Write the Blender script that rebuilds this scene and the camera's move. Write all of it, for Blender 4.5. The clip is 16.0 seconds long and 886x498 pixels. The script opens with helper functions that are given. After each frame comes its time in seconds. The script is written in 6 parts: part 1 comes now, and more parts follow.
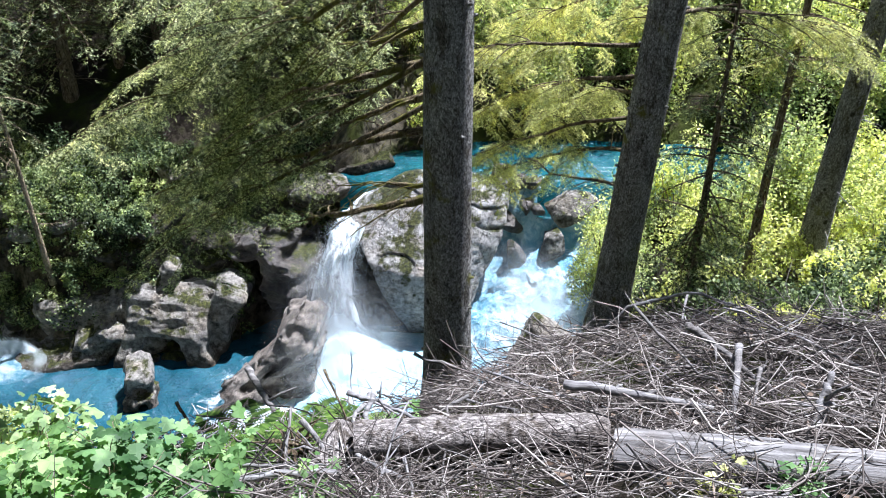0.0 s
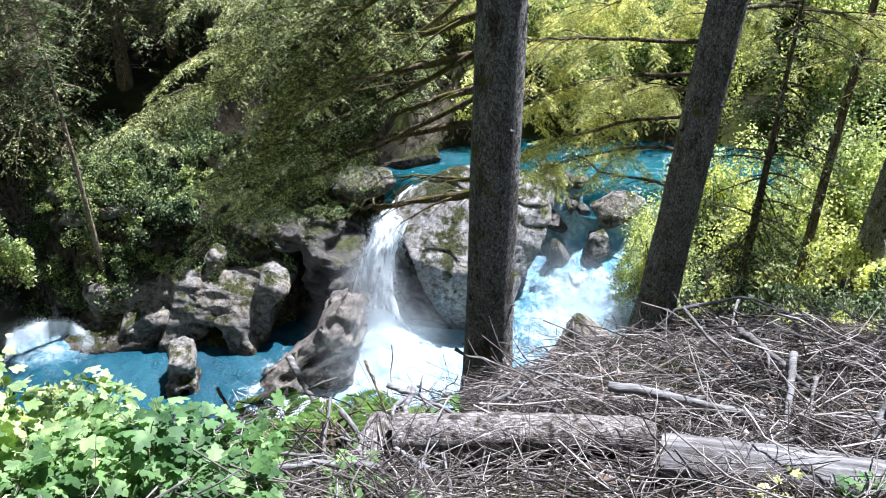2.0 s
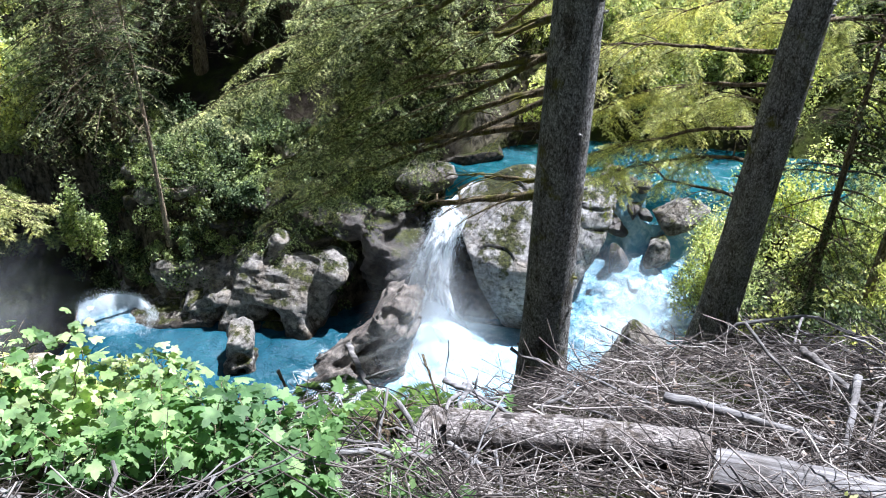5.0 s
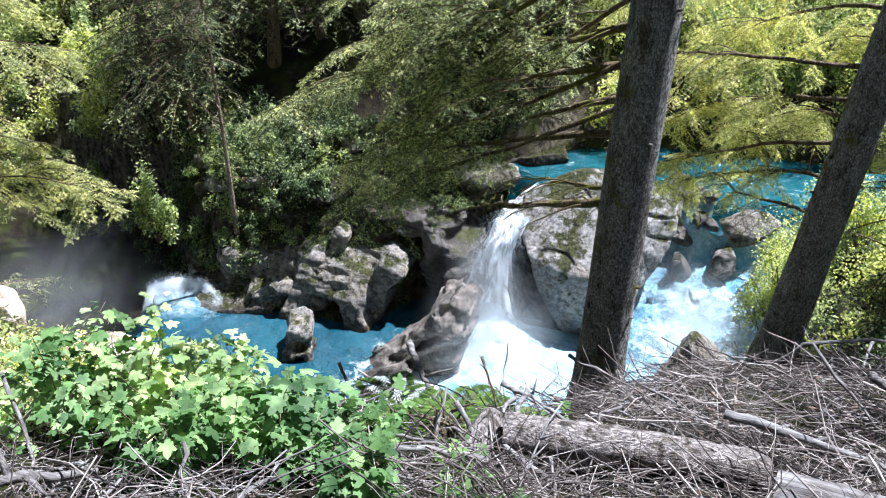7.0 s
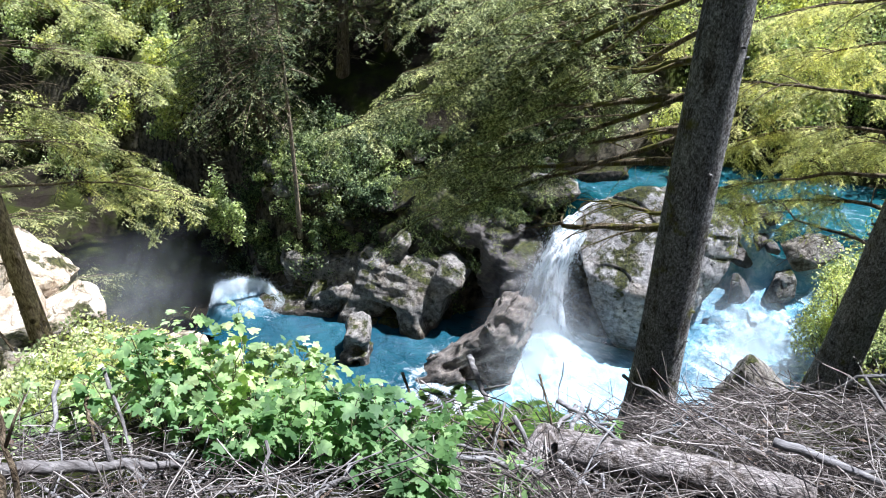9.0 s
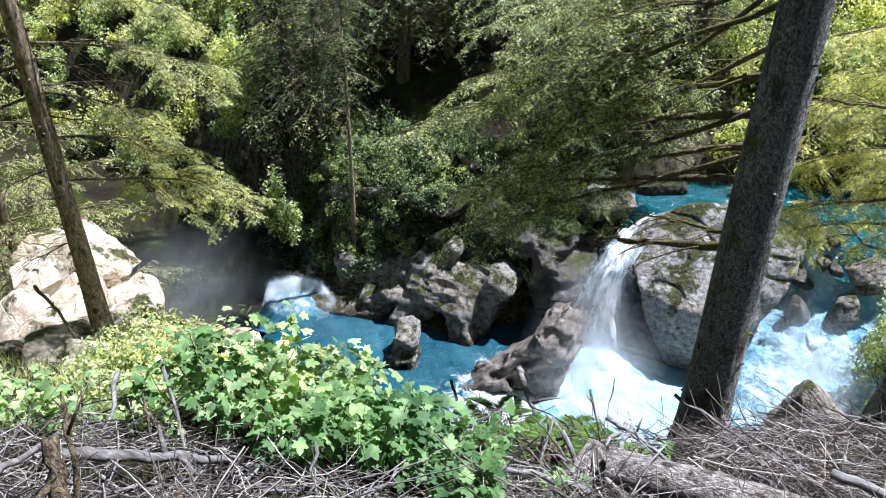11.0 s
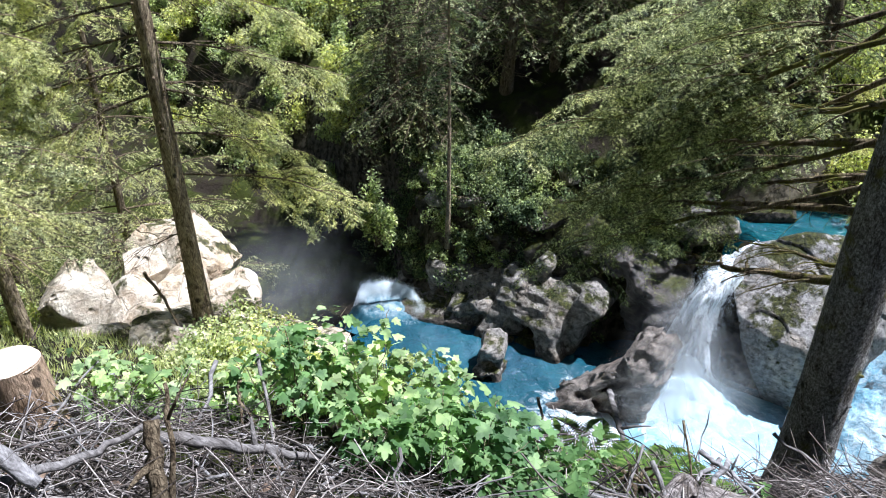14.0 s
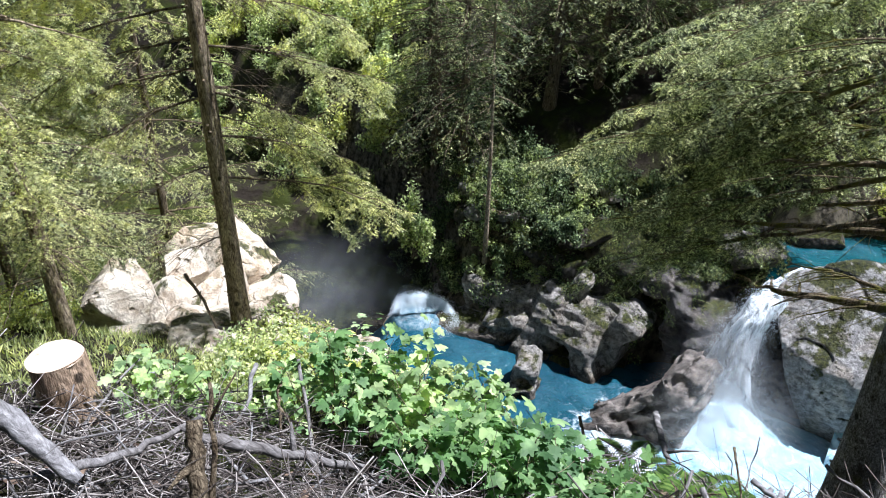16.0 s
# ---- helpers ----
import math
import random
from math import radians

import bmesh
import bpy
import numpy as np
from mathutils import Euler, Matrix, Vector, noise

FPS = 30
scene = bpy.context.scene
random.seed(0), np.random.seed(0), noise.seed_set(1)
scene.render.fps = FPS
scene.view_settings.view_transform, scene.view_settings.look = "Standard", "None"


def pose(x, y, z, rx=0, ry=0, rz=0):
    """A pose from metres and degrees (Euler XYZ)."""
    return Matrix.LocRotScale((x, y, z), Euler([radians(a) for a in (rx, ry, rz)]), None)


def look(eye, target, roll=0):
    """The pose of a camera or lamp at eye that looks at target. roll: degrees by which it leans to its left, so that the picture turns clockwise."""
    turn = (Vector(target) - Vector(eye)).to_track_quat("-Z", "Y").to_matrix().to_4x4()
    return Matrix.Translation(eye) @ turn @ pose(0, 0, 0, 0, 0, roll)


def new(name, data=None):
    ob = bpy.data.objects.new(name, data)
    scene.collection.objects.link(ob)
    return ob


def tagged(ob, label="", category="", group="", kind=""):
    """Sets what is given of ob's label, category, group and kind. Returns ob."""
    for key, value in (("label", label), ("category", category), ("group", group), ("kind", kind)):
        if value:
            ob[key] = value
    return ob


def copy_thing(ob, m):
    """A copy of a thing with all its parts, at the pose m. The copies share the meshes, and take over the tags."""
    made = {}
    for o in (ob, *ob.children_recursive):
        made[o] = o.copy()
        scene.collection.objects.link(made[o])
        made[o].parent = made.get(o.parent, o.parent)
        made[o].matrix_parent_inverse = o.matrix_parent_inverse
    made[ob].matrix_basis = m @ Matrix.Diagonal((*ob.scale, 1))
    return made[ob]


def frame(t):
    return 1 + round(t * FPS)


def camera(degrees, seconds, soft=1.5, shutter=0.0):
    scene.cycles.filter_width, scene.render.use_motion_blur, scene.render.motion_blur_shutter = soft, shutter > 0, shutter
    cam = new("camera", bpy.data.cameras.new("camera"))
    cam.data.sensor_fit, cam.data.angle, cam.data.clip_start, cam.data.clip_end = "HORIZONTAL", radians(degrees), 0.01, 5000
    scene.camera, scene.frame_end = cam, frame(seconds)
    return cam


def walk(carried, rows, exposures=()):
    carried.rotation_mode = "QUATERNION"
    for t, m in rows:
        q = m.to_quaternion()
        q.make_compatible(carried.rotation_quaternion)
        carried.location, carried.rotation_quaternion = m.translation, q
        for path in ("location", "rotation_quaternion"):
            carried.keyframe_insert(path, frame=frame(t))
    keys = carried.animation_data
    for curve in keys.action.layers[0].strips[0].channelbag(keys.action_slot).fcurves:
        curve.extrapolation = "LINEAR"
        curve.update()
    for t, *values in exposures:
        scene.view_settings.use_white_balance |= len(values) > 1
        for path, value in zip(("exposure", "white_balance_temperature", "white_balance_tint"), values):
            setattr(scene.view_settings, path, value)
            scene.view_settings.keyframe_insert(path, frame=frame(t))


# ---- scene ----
cam = camera(60.0, 16.0, 1.0)
walk(cam, [
    (0.0, pose(-0.000, 0.000, 11.000, 57.92, 0.06, 0.00)),
    (0.5, pose(-0.007, 0.045, 10.937, 58.05, 0.26, 0.84)),
    (1.0, pose(-0.016, 0.046, 10.937, 58.03, 0.20, 1.74)),
    (1.5, pose(-0.015, 0.052, 10.939, 57.88, 0.26, 2.67)),
    (2.0, pose(-0.027, 0.054, 10.936, 57.74, 0.11, 3.62)),
    (2.5, pose(-0.036, 0.052, 10.938, 57.56, 0.01, 4.48)),
    (3.0, pose(-0.042, 0.051, 10.942, 57.44, -0.05, 5.27)),
    (3.5, pose(-0.049, 0.045, 10.947, 57.45, -0.11, 6.01)),
    (4.0, pose(-0.059, 0.035, 10.959, 57.46, -0.30, 6.90)),
    (6.5, pose(-0.090, -0.034, 11.037, 57.12, -0.42, 12.61)),
    (7.0, pose(-0.105, -0.038, 11.055, 57.12, -0.49, 14.09)),
    (7.5, pose(-0.108, -0.089, 11.115, 57.13, -0.61, 15.64)),
    (8.0, pose(-0.112, -0.118, 11.154, 57.24, -0.43, 16.74)),
    (8.5, pose(-0.111, -0.194, 11.241, 57.38, -0.21, 17.69)),
    (9.0, pose(-0.119, -0.254, 11.300, 57.58, -0.14, 18.69)),
    (11.5, pose(-0.155, -0.251, 11.316, 58.11, -0.14, 24.47)),
    (12.0, pose(-0.170, -0.240, 11.303, 58.12, -0.01, 25.76)),
    (12.5, pose(-0.177, -0.242, 11.300, 58.21, 0.17, 27.16)),
    (13.0, pose(-0.185, -0.245, 11.298, 58.40, 0.17, 28.58)),
    (13.5, pose(-0.181, -0.247, 11.311, 58.60, 0.22, 29.93)),
    (14.0, pose(-0.190, -0.243, 11.307, 58.83, 0.15, 30.98)),
    (14.5, pose(-0.193, -0.248, 11.311, 59.03, 0.03, 31.87)),
    (15.0, pose(-0.198, -0.261, 11.314, 59.25, -0.08, 32.63)),
    (15.5, pose(-0.208, -0.269, 11.316, 59.48, -0.28, 33.47)),
    (16.0, pose(-0.300, -0.234, 11.228, 59.92, -0.41, 34.22)),
], exposures=[(0.0, 1.58, 5560, 14.0), (8.0, 1.48, 5560, 14.0), (12.5, 1.25, 5560, 14.0), (16.0, 1.18, 5560, 14.0)])

# ---- daylight ----
SUN_AZ, SUN_EL = 50.0, 66.0          # degrees from +y towards +x, and above the horizon
sun = new("sun", bpy.data.lights.new("sun", "SUN"))
sun.data.energy, sun.data.angle, sun.data.color = 5.0, radians(0.53), (1.0, 0.965, 0.91)
sun.matrix_world = look((math.sin(radians(SUN_AZ)) * 60, math.cos(radians(SUN_AZ)) * 60, 11 + 60 * math.tan(radians(SUN_EL))), (0, 0, 11))
world = bpy.data.worlds.new("sky")
scene.world = world
world.use_nodes = True
sky = world.node_tree.nodes.new("ShaderNodeTexSky")
sky.sky_type, sky.sun_disc = "NISHITA", False
sky.sun_elevation, sky.sun_rotation = radians(SUN_EL), radians(SUN_AZ)
world.node_tree.links.new(sky.outputs[0], world.node_tree.nodes["Background"].inputs[0])
world.node_tree.nodes["Background"].inputs[1].default_value = 0.024


# ---- materials ----
class Mat:
    """A node material: m.n(type, **inputs) adds a node, m.l(a, b) links."""

    def __init__(self, name):
        self.mat = bpy.data.materials.new(name)
        self.mat.use_nodes = True
        self.t = self.mat.node_tree
        self.bsdf = self.t.nodes["Principled BSDF"]
        self.out = self.t.nodes["Material Output"]

    def n(self, kind, **inputs):
        node = self.t.nodes.new(kind)
        for key, value in inputs.items():
            node.inputs[key.replace("_", " ")].default_value = value
        return node

    def l(self, a, b):
        self.t.links.new(a, b)

    def coord(self, scale=(1, 1, 1), world_space=True):
        if world_space:
            src = self.n("ShaderNodeNewGeometry").outputs["Position"]
        else:
            src = self.n("ShaderNodeTexCoord").outputs["Object"]
        mp = self.n("ShaderNodeMapping", Scale=scale)
        self.l(src, mp.inputs["Vector"])
        return mp.outputs[0]

    def noise(self, vec, scale, detail=5.0, rough=0.6, dist=0.0):
        nd = self.n("ShaderNodeTexNoise", Scale=scale, Detail=detail, Roughness=rough, Distortion=dist)
        self.l(vec, nd.inputs["Vector"])
        return nd.outputs["Fac"]

    def ramp(self, fac, stops):
        nd = self.n("ShaderNodeValToRGB")
        el = nd.color_ramp.elements
        while len(el) < len(stops):
            el.new(0.5)
        for e, (p, c) in zip(el, stops):
            e.position, e.color = p, (*c, 1) if len(c) == 3 else c
        self.l(fac, nd.inputs[0])
        return nd.outputs[0]

    def mix(self, fac, a, b, kind="MIX"):
        nd = self.n("ShaderNodeMix")
        nd.data_type, nd.blend_type = "RGBA", kind
        for src, idx in ((fac, 0), (a, 6), (b, 7)):
            if isinstance(src, (int, float)):
                nd.inputs[idx].default_value = src
            elif isinstance(src, tuple):
                nd.inputs[idx].default_value = (*src, 1)
            else:
                self.l(src, nd.inputs[idx])
        return nd.outputs[2]

    def math(self, op, a, b=0.0):
        nd = self.n("ShaderNodeMath")
        nd.operation = op
        for src, idx in ((a, 0), (b, 1)):
            if isinstance(src, (int, float)):
                nd.inputs[idx].default_value = src
            else:
                self.l(src, nd.inputs[idx])
        return nd.outputs[0]

    def step(self, fac, lo, hi):
        nd = self.n("ShaderNodeMapRange")
        nd.interpolation_type = "SMOOTHSTEP"
        nd.inputs[1].default_value, nd.inputs[2].default_value = lo, hi
        self.l(fac, nd.inputs[0])
        return nd.outputs[0]

    def bump(self, height, strength, distance):
        nd = self.n("ShaderNodeBump", Strength=strength, Distance=distance)
        self.l(height, nd.inputs["Height"])
        self.l(nd.outputs[0], self.bsdf.inputs["Normal"])

    def finish(self, colour, rough=0.8, spec=0.3):
        if isinstance(colour, tuple):
            self.bsdf.inputs["Base Color"].default_value = (*colour, 1)
        else:
            self.l(colour, self.bsdf.inputs["Base Color"])
        if isinstance(rough, (int, float)):
            self.bsdf.inputs["Roughness"].default_value = rough
        else:
            self.l(rough, self.bsdf.inputs["Roughness"])
        self.bsdf.inputs["Specular IOR Level"].default_value = spec
        return self.mat

    def leaf(self, colour, through_colour, share, rough=0.5, spec=0.12):
        """A thin leaf: a part of the light goes through it."""
        self.finish(colour, rough, spec)
        tr = self.n("ShaderNodeBsdfTranslucent")
        if isinstance(through_colour, tuple):
            tr.inputs[0].default_value = (*through_colour, 1)
        else:
            self.l(through_colour, tr.inputs[0])
        ms = self.n("ShaderNodeMixShader")
        ms.inputs[0].default_value = share
        self.l(self.bsdf.outputs[0], ms.inputs[1])
        self.l(tr.outputs[0], ms.inputs[2])
        self.l(ms.outputs[0], self.out.inputs[0])
        return self.mat


def foliage_material(name, dark, mid, light, share=0.35, rough=0.5):
    m = Mat(name)
    geo = m.n("ShaderNodeNewGeometry")
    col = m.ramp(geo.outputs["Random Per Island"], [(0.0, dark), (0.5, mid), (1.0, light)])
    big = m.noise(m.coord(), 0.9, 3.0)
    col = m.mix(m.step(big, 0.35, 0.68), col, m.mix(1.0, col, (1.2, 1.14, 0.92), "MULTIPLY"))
    # Noise paints shaded gaps and sunlit clumps into the leaf colour.
    clump_shade = m.noise(m.coord(), 5.0, 3.0)
    col = m.mix(m.step(clump_shade, 0.36, 0.62), m.mix(1.0, col, (0.5, 0.55, 0.55), "MULTIPLY"), m.mix(1.0, col, (1.25, 1.22, 1.15), "MULTIPLY"))
    through_col = m.mix(1.0, col, (1.4, 1.5, 0.95), "MULTIPLY")
    return m.leaf(col, through_col, share, rough)


def bark_material(name, a, b, c, scale=1.0, moss=0.0, squash=(1, 1, 0.32)):
    m = Mat(name)
    v = m.coord(squash, False)
    vo = m.n("ShaderNodeTexVoronoi", Scale=44.0 * scale)
    vo.feature = "DISTANCE_TO_EDGE"
    warp = m.n("ShaderNodeMix")
    warp.data_type = "VECTOR"
    warp.inputs[0].default_value = 0.06
    nz = m.n("ShaderNodeTexNoise", Scale=9.0 * scale)
    m.l(v, nz.inputs["Vector"])
    m.l(v, warp.inputs[4])
    m.l(nz.outputs["Color"], warp.inputs[5])
    m.l(warp.outputs[1], vo.inputs["Vector"])
    fine = m.noise(v, 60 * scale, 6)
    big = m.noise(m.coord((1, 1, 0.5), False), 2.2, 4)
    flake = m.math("ADD", m.math("MULTIPLY", m.step(vo.outputs["Distance"], 0.0, 0.3), 0.05), m.math("MULTIPLY", m.noise(v, 30 * scale, 9, 0.78, 0.6), 1.0))
    col = m.ramp(flake, [(0.38, a), (0.52, b), (0.68, c)])
    col = m.mix(m.step(fine, 0.35, 0.7), col, m.mix(1.0, col, (1.5, 1.5, 1.5), "MULTIPLY"))
    col = m.mix(m.math("MULTIPLY", m.step(big, 0.5, 0.7), 0.6), col, m.mix(1.0, col, (0.55, 0.5, 0.45), "MULTIPLY"))
    patch = m.noise(m.coord((1, 1, 0.35), False), 11.0, 6, 0.7, 0.5)
    col = m.mix(m.step(patch, 0.5, 0.64), col, m.mix(1.0, col, (0.42, 0.39, 0.35), "MULTIPLY"))
    col = m.mix(m.math("MULTIPLY", m.math("SUBTRACT", 1.0, m.step(patch, 0.3, 0.42)), 0.5), col, c)
    scar = m.n("ShaderNodeTexVoronoi", Scale=4.2)
    m.l(m.coord((1, 1, 0.8), False), scar.inputs["Vector"])
    knot = m.math("SUBTRACT", 1.0, m.step(scar.outputs["Distance"], 0.09, 0.16))
    col = m.mix(m.math("MULTIPLY", knot, 0.85), col, (0.015, 0.012, 0.01))
    if moss:
        mo = m.step(m.noise(m.coord(), 3.5, 6), 0.62 - 0.3 * moss, 0.75 - 0.3 * moss)
        col = m.mix(m.math("MULTIPLY", mo, 0.85), col, m.mix(fine, (0.06, 0.07, 0.012), (0.22, 0.2, 0.03)))
    hgt = m.math("ADD", m.math("MULTIPLY", m.step(vo.outputs["Distance"], 0.0, 0.2), 0.18), m.math("MULTIPLY", fine, 0.7))
    m.bump(m.math("ADD", m.math("SUBTRACT", hgt, m.math("MULTIPLY", patch, 1.5)), flake), 0.9, 0.02)
    return m.finish(col, 0.9, 0.15)


def rock_material(name, dark, light, moss=0.0, wet=0.0, scale=1.0, pits=0.6, tide=False):
    m = Mat(name)
    v = m.coord()
    big = m.noise(v, 0.8 * scale, 5, 0.6, 0.4)
    mid = m.noise(v, 4.0 * scale, 8, 0.7)
    fine = m.noise(v, 38.0 * scale, 6, 0.7)
    col = m.mix(m.step(mid, 0.3, 0.7), dark, light)
    col = m.mix(m.math("MULTIPLY", m.step(big, 0.45, 0.68), 0.5), col, m.mix(1.0, col, (1.25, 1.08, 0.86), "MULTIPLY"))
    col = m.mix(m.math("MULTIPLY", m.step(fine, 0.5, 0.75), 0.45), col, m.mix(1.0, col, (0.45, 0.45, 0.42), "MULTIPLY"))
    vo = m.n("ShaderNodeTexVoronoi", Scale=5.5 * scale)
    m.l(v, vo.inputs["Vector"])
    pit = m.math("SUBTRACT", 1.0, m.step(vo.outputs["Distance"], 0.1, 0.28))
    pit = m.math("MULTIPLY", pit, m.step(m.noise(v, 1.6 * scale, 3), 0.48, 0.62))
    col = m.mix(m.math("MULTIPLY", pit, pits), col, (0.03, 0.032, 0.025))
    crack = m.n("ShaderNodeTexVoronoi", Scale=1.5 * scale)
    crack.feature = "DISTANCE_TO_EDGE"
    warp = m.n("ShaderNodeMix")
    warp.data_type = "VECTOR"
    warp.inputs[0].default_value = 0.25
    nz = m.n("ShaderNodeTexNoise", Scale=2.2 * scale, Detail=6.0)
    m.l(v, nz.inputs["Vector"])
    m.l(v, warp.inputs[4])
    m.l(nz.outputs["Color"], warp.inputs[5])
    m.l(warp.outputs[1], crack.inputs["Vector"])
    line = m.math("MULTIPLY", m.math("SUBTRACT", 1.0, m.step(crack.outputs["Distance"], 0.0, 0.02)), m.step(big, 0.4, 0.6))
    col = m.mix(m.math("MULTIPLY", line, 0.4), col, (0.03, 0.028, 0.024))
    band = m.noise(m.coord((0.6, 0.6, 1.8)), 2.0 * scale, 6, 0.65, 1.4)
    col = m.mix(m.math("MULTIPLY", m.step(band, 0.5, 0.68), 0.45), col, m.mix(1.0, col, (0.5, 0.48, 0.45), "MULTIPLY"))
    rough = 0.85
    if tide:             # wet dark stain along the waterline
        lift = m.n("ShaderNodeSeparateXYZ")
        m.l(m.coord(), lift.inputs[0])
        line_z = m.math("ADD", lift.outputs[2], m.math("MULTIPLY", m.math("SUBTRACT", mid, 0.5), 0.7))
        soaked = m.math("SUBTRACT", 1.0, m.step(line_z, 0.12, 0.3))
        col = m.mix(soaked, col, m.mix(1.0, col, (0.4, 0.37, 0.34), "MULTIPLY"))
        stain = m.step(m.noise(v, 2.2, 7, 0.72, 1.0), 0.57, 0.64)
        col = m.mix(m.math("MULTIPLY", stain, 0.75), col, m.mix(1.0, col, (0.3, 0.29, 0.25), "MULTIPLY"))
    if moss:
        geo = m.n("ShaderNodeNewGeometry")
        sep = m.n("ShaderNodeSeparateXYZ")
        m.l(geo.outputs["Normal"], sep.inputs[0])
        mo = m.math("MULTIPLY", m.step(m.math("ADD", m.math("MULTIPLY", m.noise(v, 2.2, 6, 0.7), 1.6), m.math("MULTIPLY", sep.outputs[2], 0.35)), 1.12 - 0.35 * moss, 1.3 - 0.35 * moss), 0.95)
        col = m.mix(mo, col, m.mix(m.step(m.noise(v, 14.0, 6, 0.7), 0.35, 0.7), (0.012, 0.017, 0.004), (0.1, 0.105, 0.02)))
    if wet:
        rough = 0.35
    hgt = m.math("ADD", m.math("MULTIPLY", mid, 1.0), m.math("MULTIPLY", fine, 0.3))
    hgt = m.math("SUBTRACT", hgt, m.math("MULTIPLY", pit, 0.8))
    hgt = m.math("SUBTRACT", hgt, m.math("MULTIPLY", line, 0.3))
    m.bump(hgt, 1.0, 0.12)
    return m.finish(col, rough, 0.5 if wet else 0.2)


def ground_material():
    m = Mat("forest_soil")
    v = m.coord()
    big = m.noise(v, 0.7, 6, 0.65)
    mid = m.noise(v, 5.0, 8, 0.7)
    fine = m.noise(v, 45.0, 6, 0.7)
    soil = m.mix(fine, (0.006, 0.005, 0.004), (0.05, 0.039, 0.028))
    moss = m.mix(mid, (0.01, 0.018, 0.004), (0.07, 0.08, 0.015))
    col = m.mix(m.step(big, 0.42, 0.6), soil, moss)
    geo = m.n("ShaderNodeNewGeometry")
    sep = m.n("ShaderNodeSeparateXYZ")
    m.l(geo.outputs["Normal"], sep.inputs[0])
    steep = m.math("SUBTRACT", 1.0, m.step(m.math("ADD", sep.outputs[2], m.math("MULTIPLY", mid, 0.25)), 0.55, 0.75))
    col = m.mix(steep, col, m.mix(m.step(mid, 0.35, 0.65), (0.02, 0.018, 0.012), (0.2, 0.17, 0.125)))
    m.bump(m.math("ADD", mid, m.math("MULTIPLY", fine, 0.4)), 1.0, 0.12)
    return m.finish(col, 0.95, 0.1)


def water_material(name, deep, pale, foam_lo, foam_hi, stretch=(1, 1, 1), churn=None, white=(0.82, 0.9, 0.93), relief=0.6):
    m = Mat(name)
    v = m.coord(stretch)
    big = m.noise(v, 0.8, 4, 0.55, 0.6)
    streak = m.noise(v, 3.5, 7, 0.65, 1.2)
    col = m.mix(m.step(big, 0.35, 0.7), deep, pale)
    foam = m.step(m.math("ADD", m.math("MULTIPLY", streak, 0.6), m.math("MULTIPLY", big, 0.4)), foam_lo, foam_hi)
    if churn:
        dist = m.n("ShaderNodeVectorMath")
        dist.operation = "DISTANCE"
        m.l(m.coord(), dist.inputs[0])
        dist.inputs[1].default_value = churn[:3]
        near = m.math("SUBTRACT", 1.0, m.step(m.math("ADD", dist.outputs["Value"], m.math("MULTIPLY", m.math("SUBTRACT", streak, 0.5), 4.0)), churn[3] * 0.45, churn[3]))
        foam = m.math("MAXIMUM", foam, near)
    col = m.mix(foam, col, white)
    rip = m.noise(v, 9.0, 6, 0.6, 0.5)
    m.bump(m.math("ADD", rip, m.math("MULTIPLY", streak, 1.4)), relief, 0.08)
    m.bsdf.inputs["IOR"].default_value = 1.33
    return m.finish(col, m.math("ADD", 0.12, m.math("MULTIPLY", foam, 0.5)), 0.5)


def foam_material(name, tint, lo, hi, share=0.35, holes=0.0, white=(0.9, 0.94, 0.96), crest=None):
    m = Mat(name)
    v = m.coord((1, 1, 0.35))
    f = m.step(m.noise(v, 2.6, 7, 0.65, 0.8), lo, hi)
    if crest:            # broken white water on the crests, clear water between
        lift = m.n("ShaderNodeSeparateXYZ")
        m.l(m.coord(), lift.inputs[0])
        f = m.step(m.math("ADD", lift.outputs[2], m.math("MULTIPLY", m.math("SUBTRACT", m.noise(v, 6.0, 6, 0.7), 0.5), 0.5)), *crest)
    col = m.mix(f, tint, white)
    m.bump(m.noise(v, 5, 7, 0.7), 0.4, 0.08)
    mat = m.leaf(col, col, share, 0.6, 0.3)
    if holes:
        gap = m.step(m.noise(m.coord((1, 1, 0.12)), 7.0, 6, 0.65, 0.4), holes, holes + 0.22)
        clear = m.n("ShaderNodeBsdfTransparent")
        ms = m.n("ShaderNodeMixShader")
        m.l(gap, ms.inputs[0])
        m.l(m.out.inputs[0].links[0].from_socket, ms.inputs[2])
        m.l(clear.outputs[0], ms.inputs[1])
        m.l(ms.outputs[0], m.out.inputs[0])
    return mat


def mist_material(name, thick):
    """Thin drifting mist: dense in the middle of its sheet, nothing at the rim."""
    m = Mat(name)
    co = m.n("ShaderNodeTexCoord").outputs["Object"]
    ln = m.n("ShaderNodeVectorMath")
    ln.operation = "LENGTH"
    m.l(co, ln.inputs[0])
    core = m.math("SUBTRACT", 1.0, m.step(ln.outputs["Value"], 0.0, 1.0))
    puff = m.step(m.noise(m.coord(), 0.8, 2, 0.45, 0.3), 0.15, 0.7)
    veil = m.math("MULTIPLY", m.math("MULTIPLY", core, puff), thick)
    m.leaf((0.85, 0.88, 0.9), (0.85, 0.88, 0.9), 0.5, 1.0, 0.0)
    clear = m.n("ShaderNodeBsdfTransparent")
    ms = m.n("ShaderNodeMixShader")
    m.l(veil, ms.inputs[0])
    m.l(clear.outputs[0], ms.inputs[1])
    m.l(m.out.inputs[0].links[0].from_socket, ms.inputs[2])
    m.l(ms.outputs[0], m.out.inputs[0])
    return m.mat


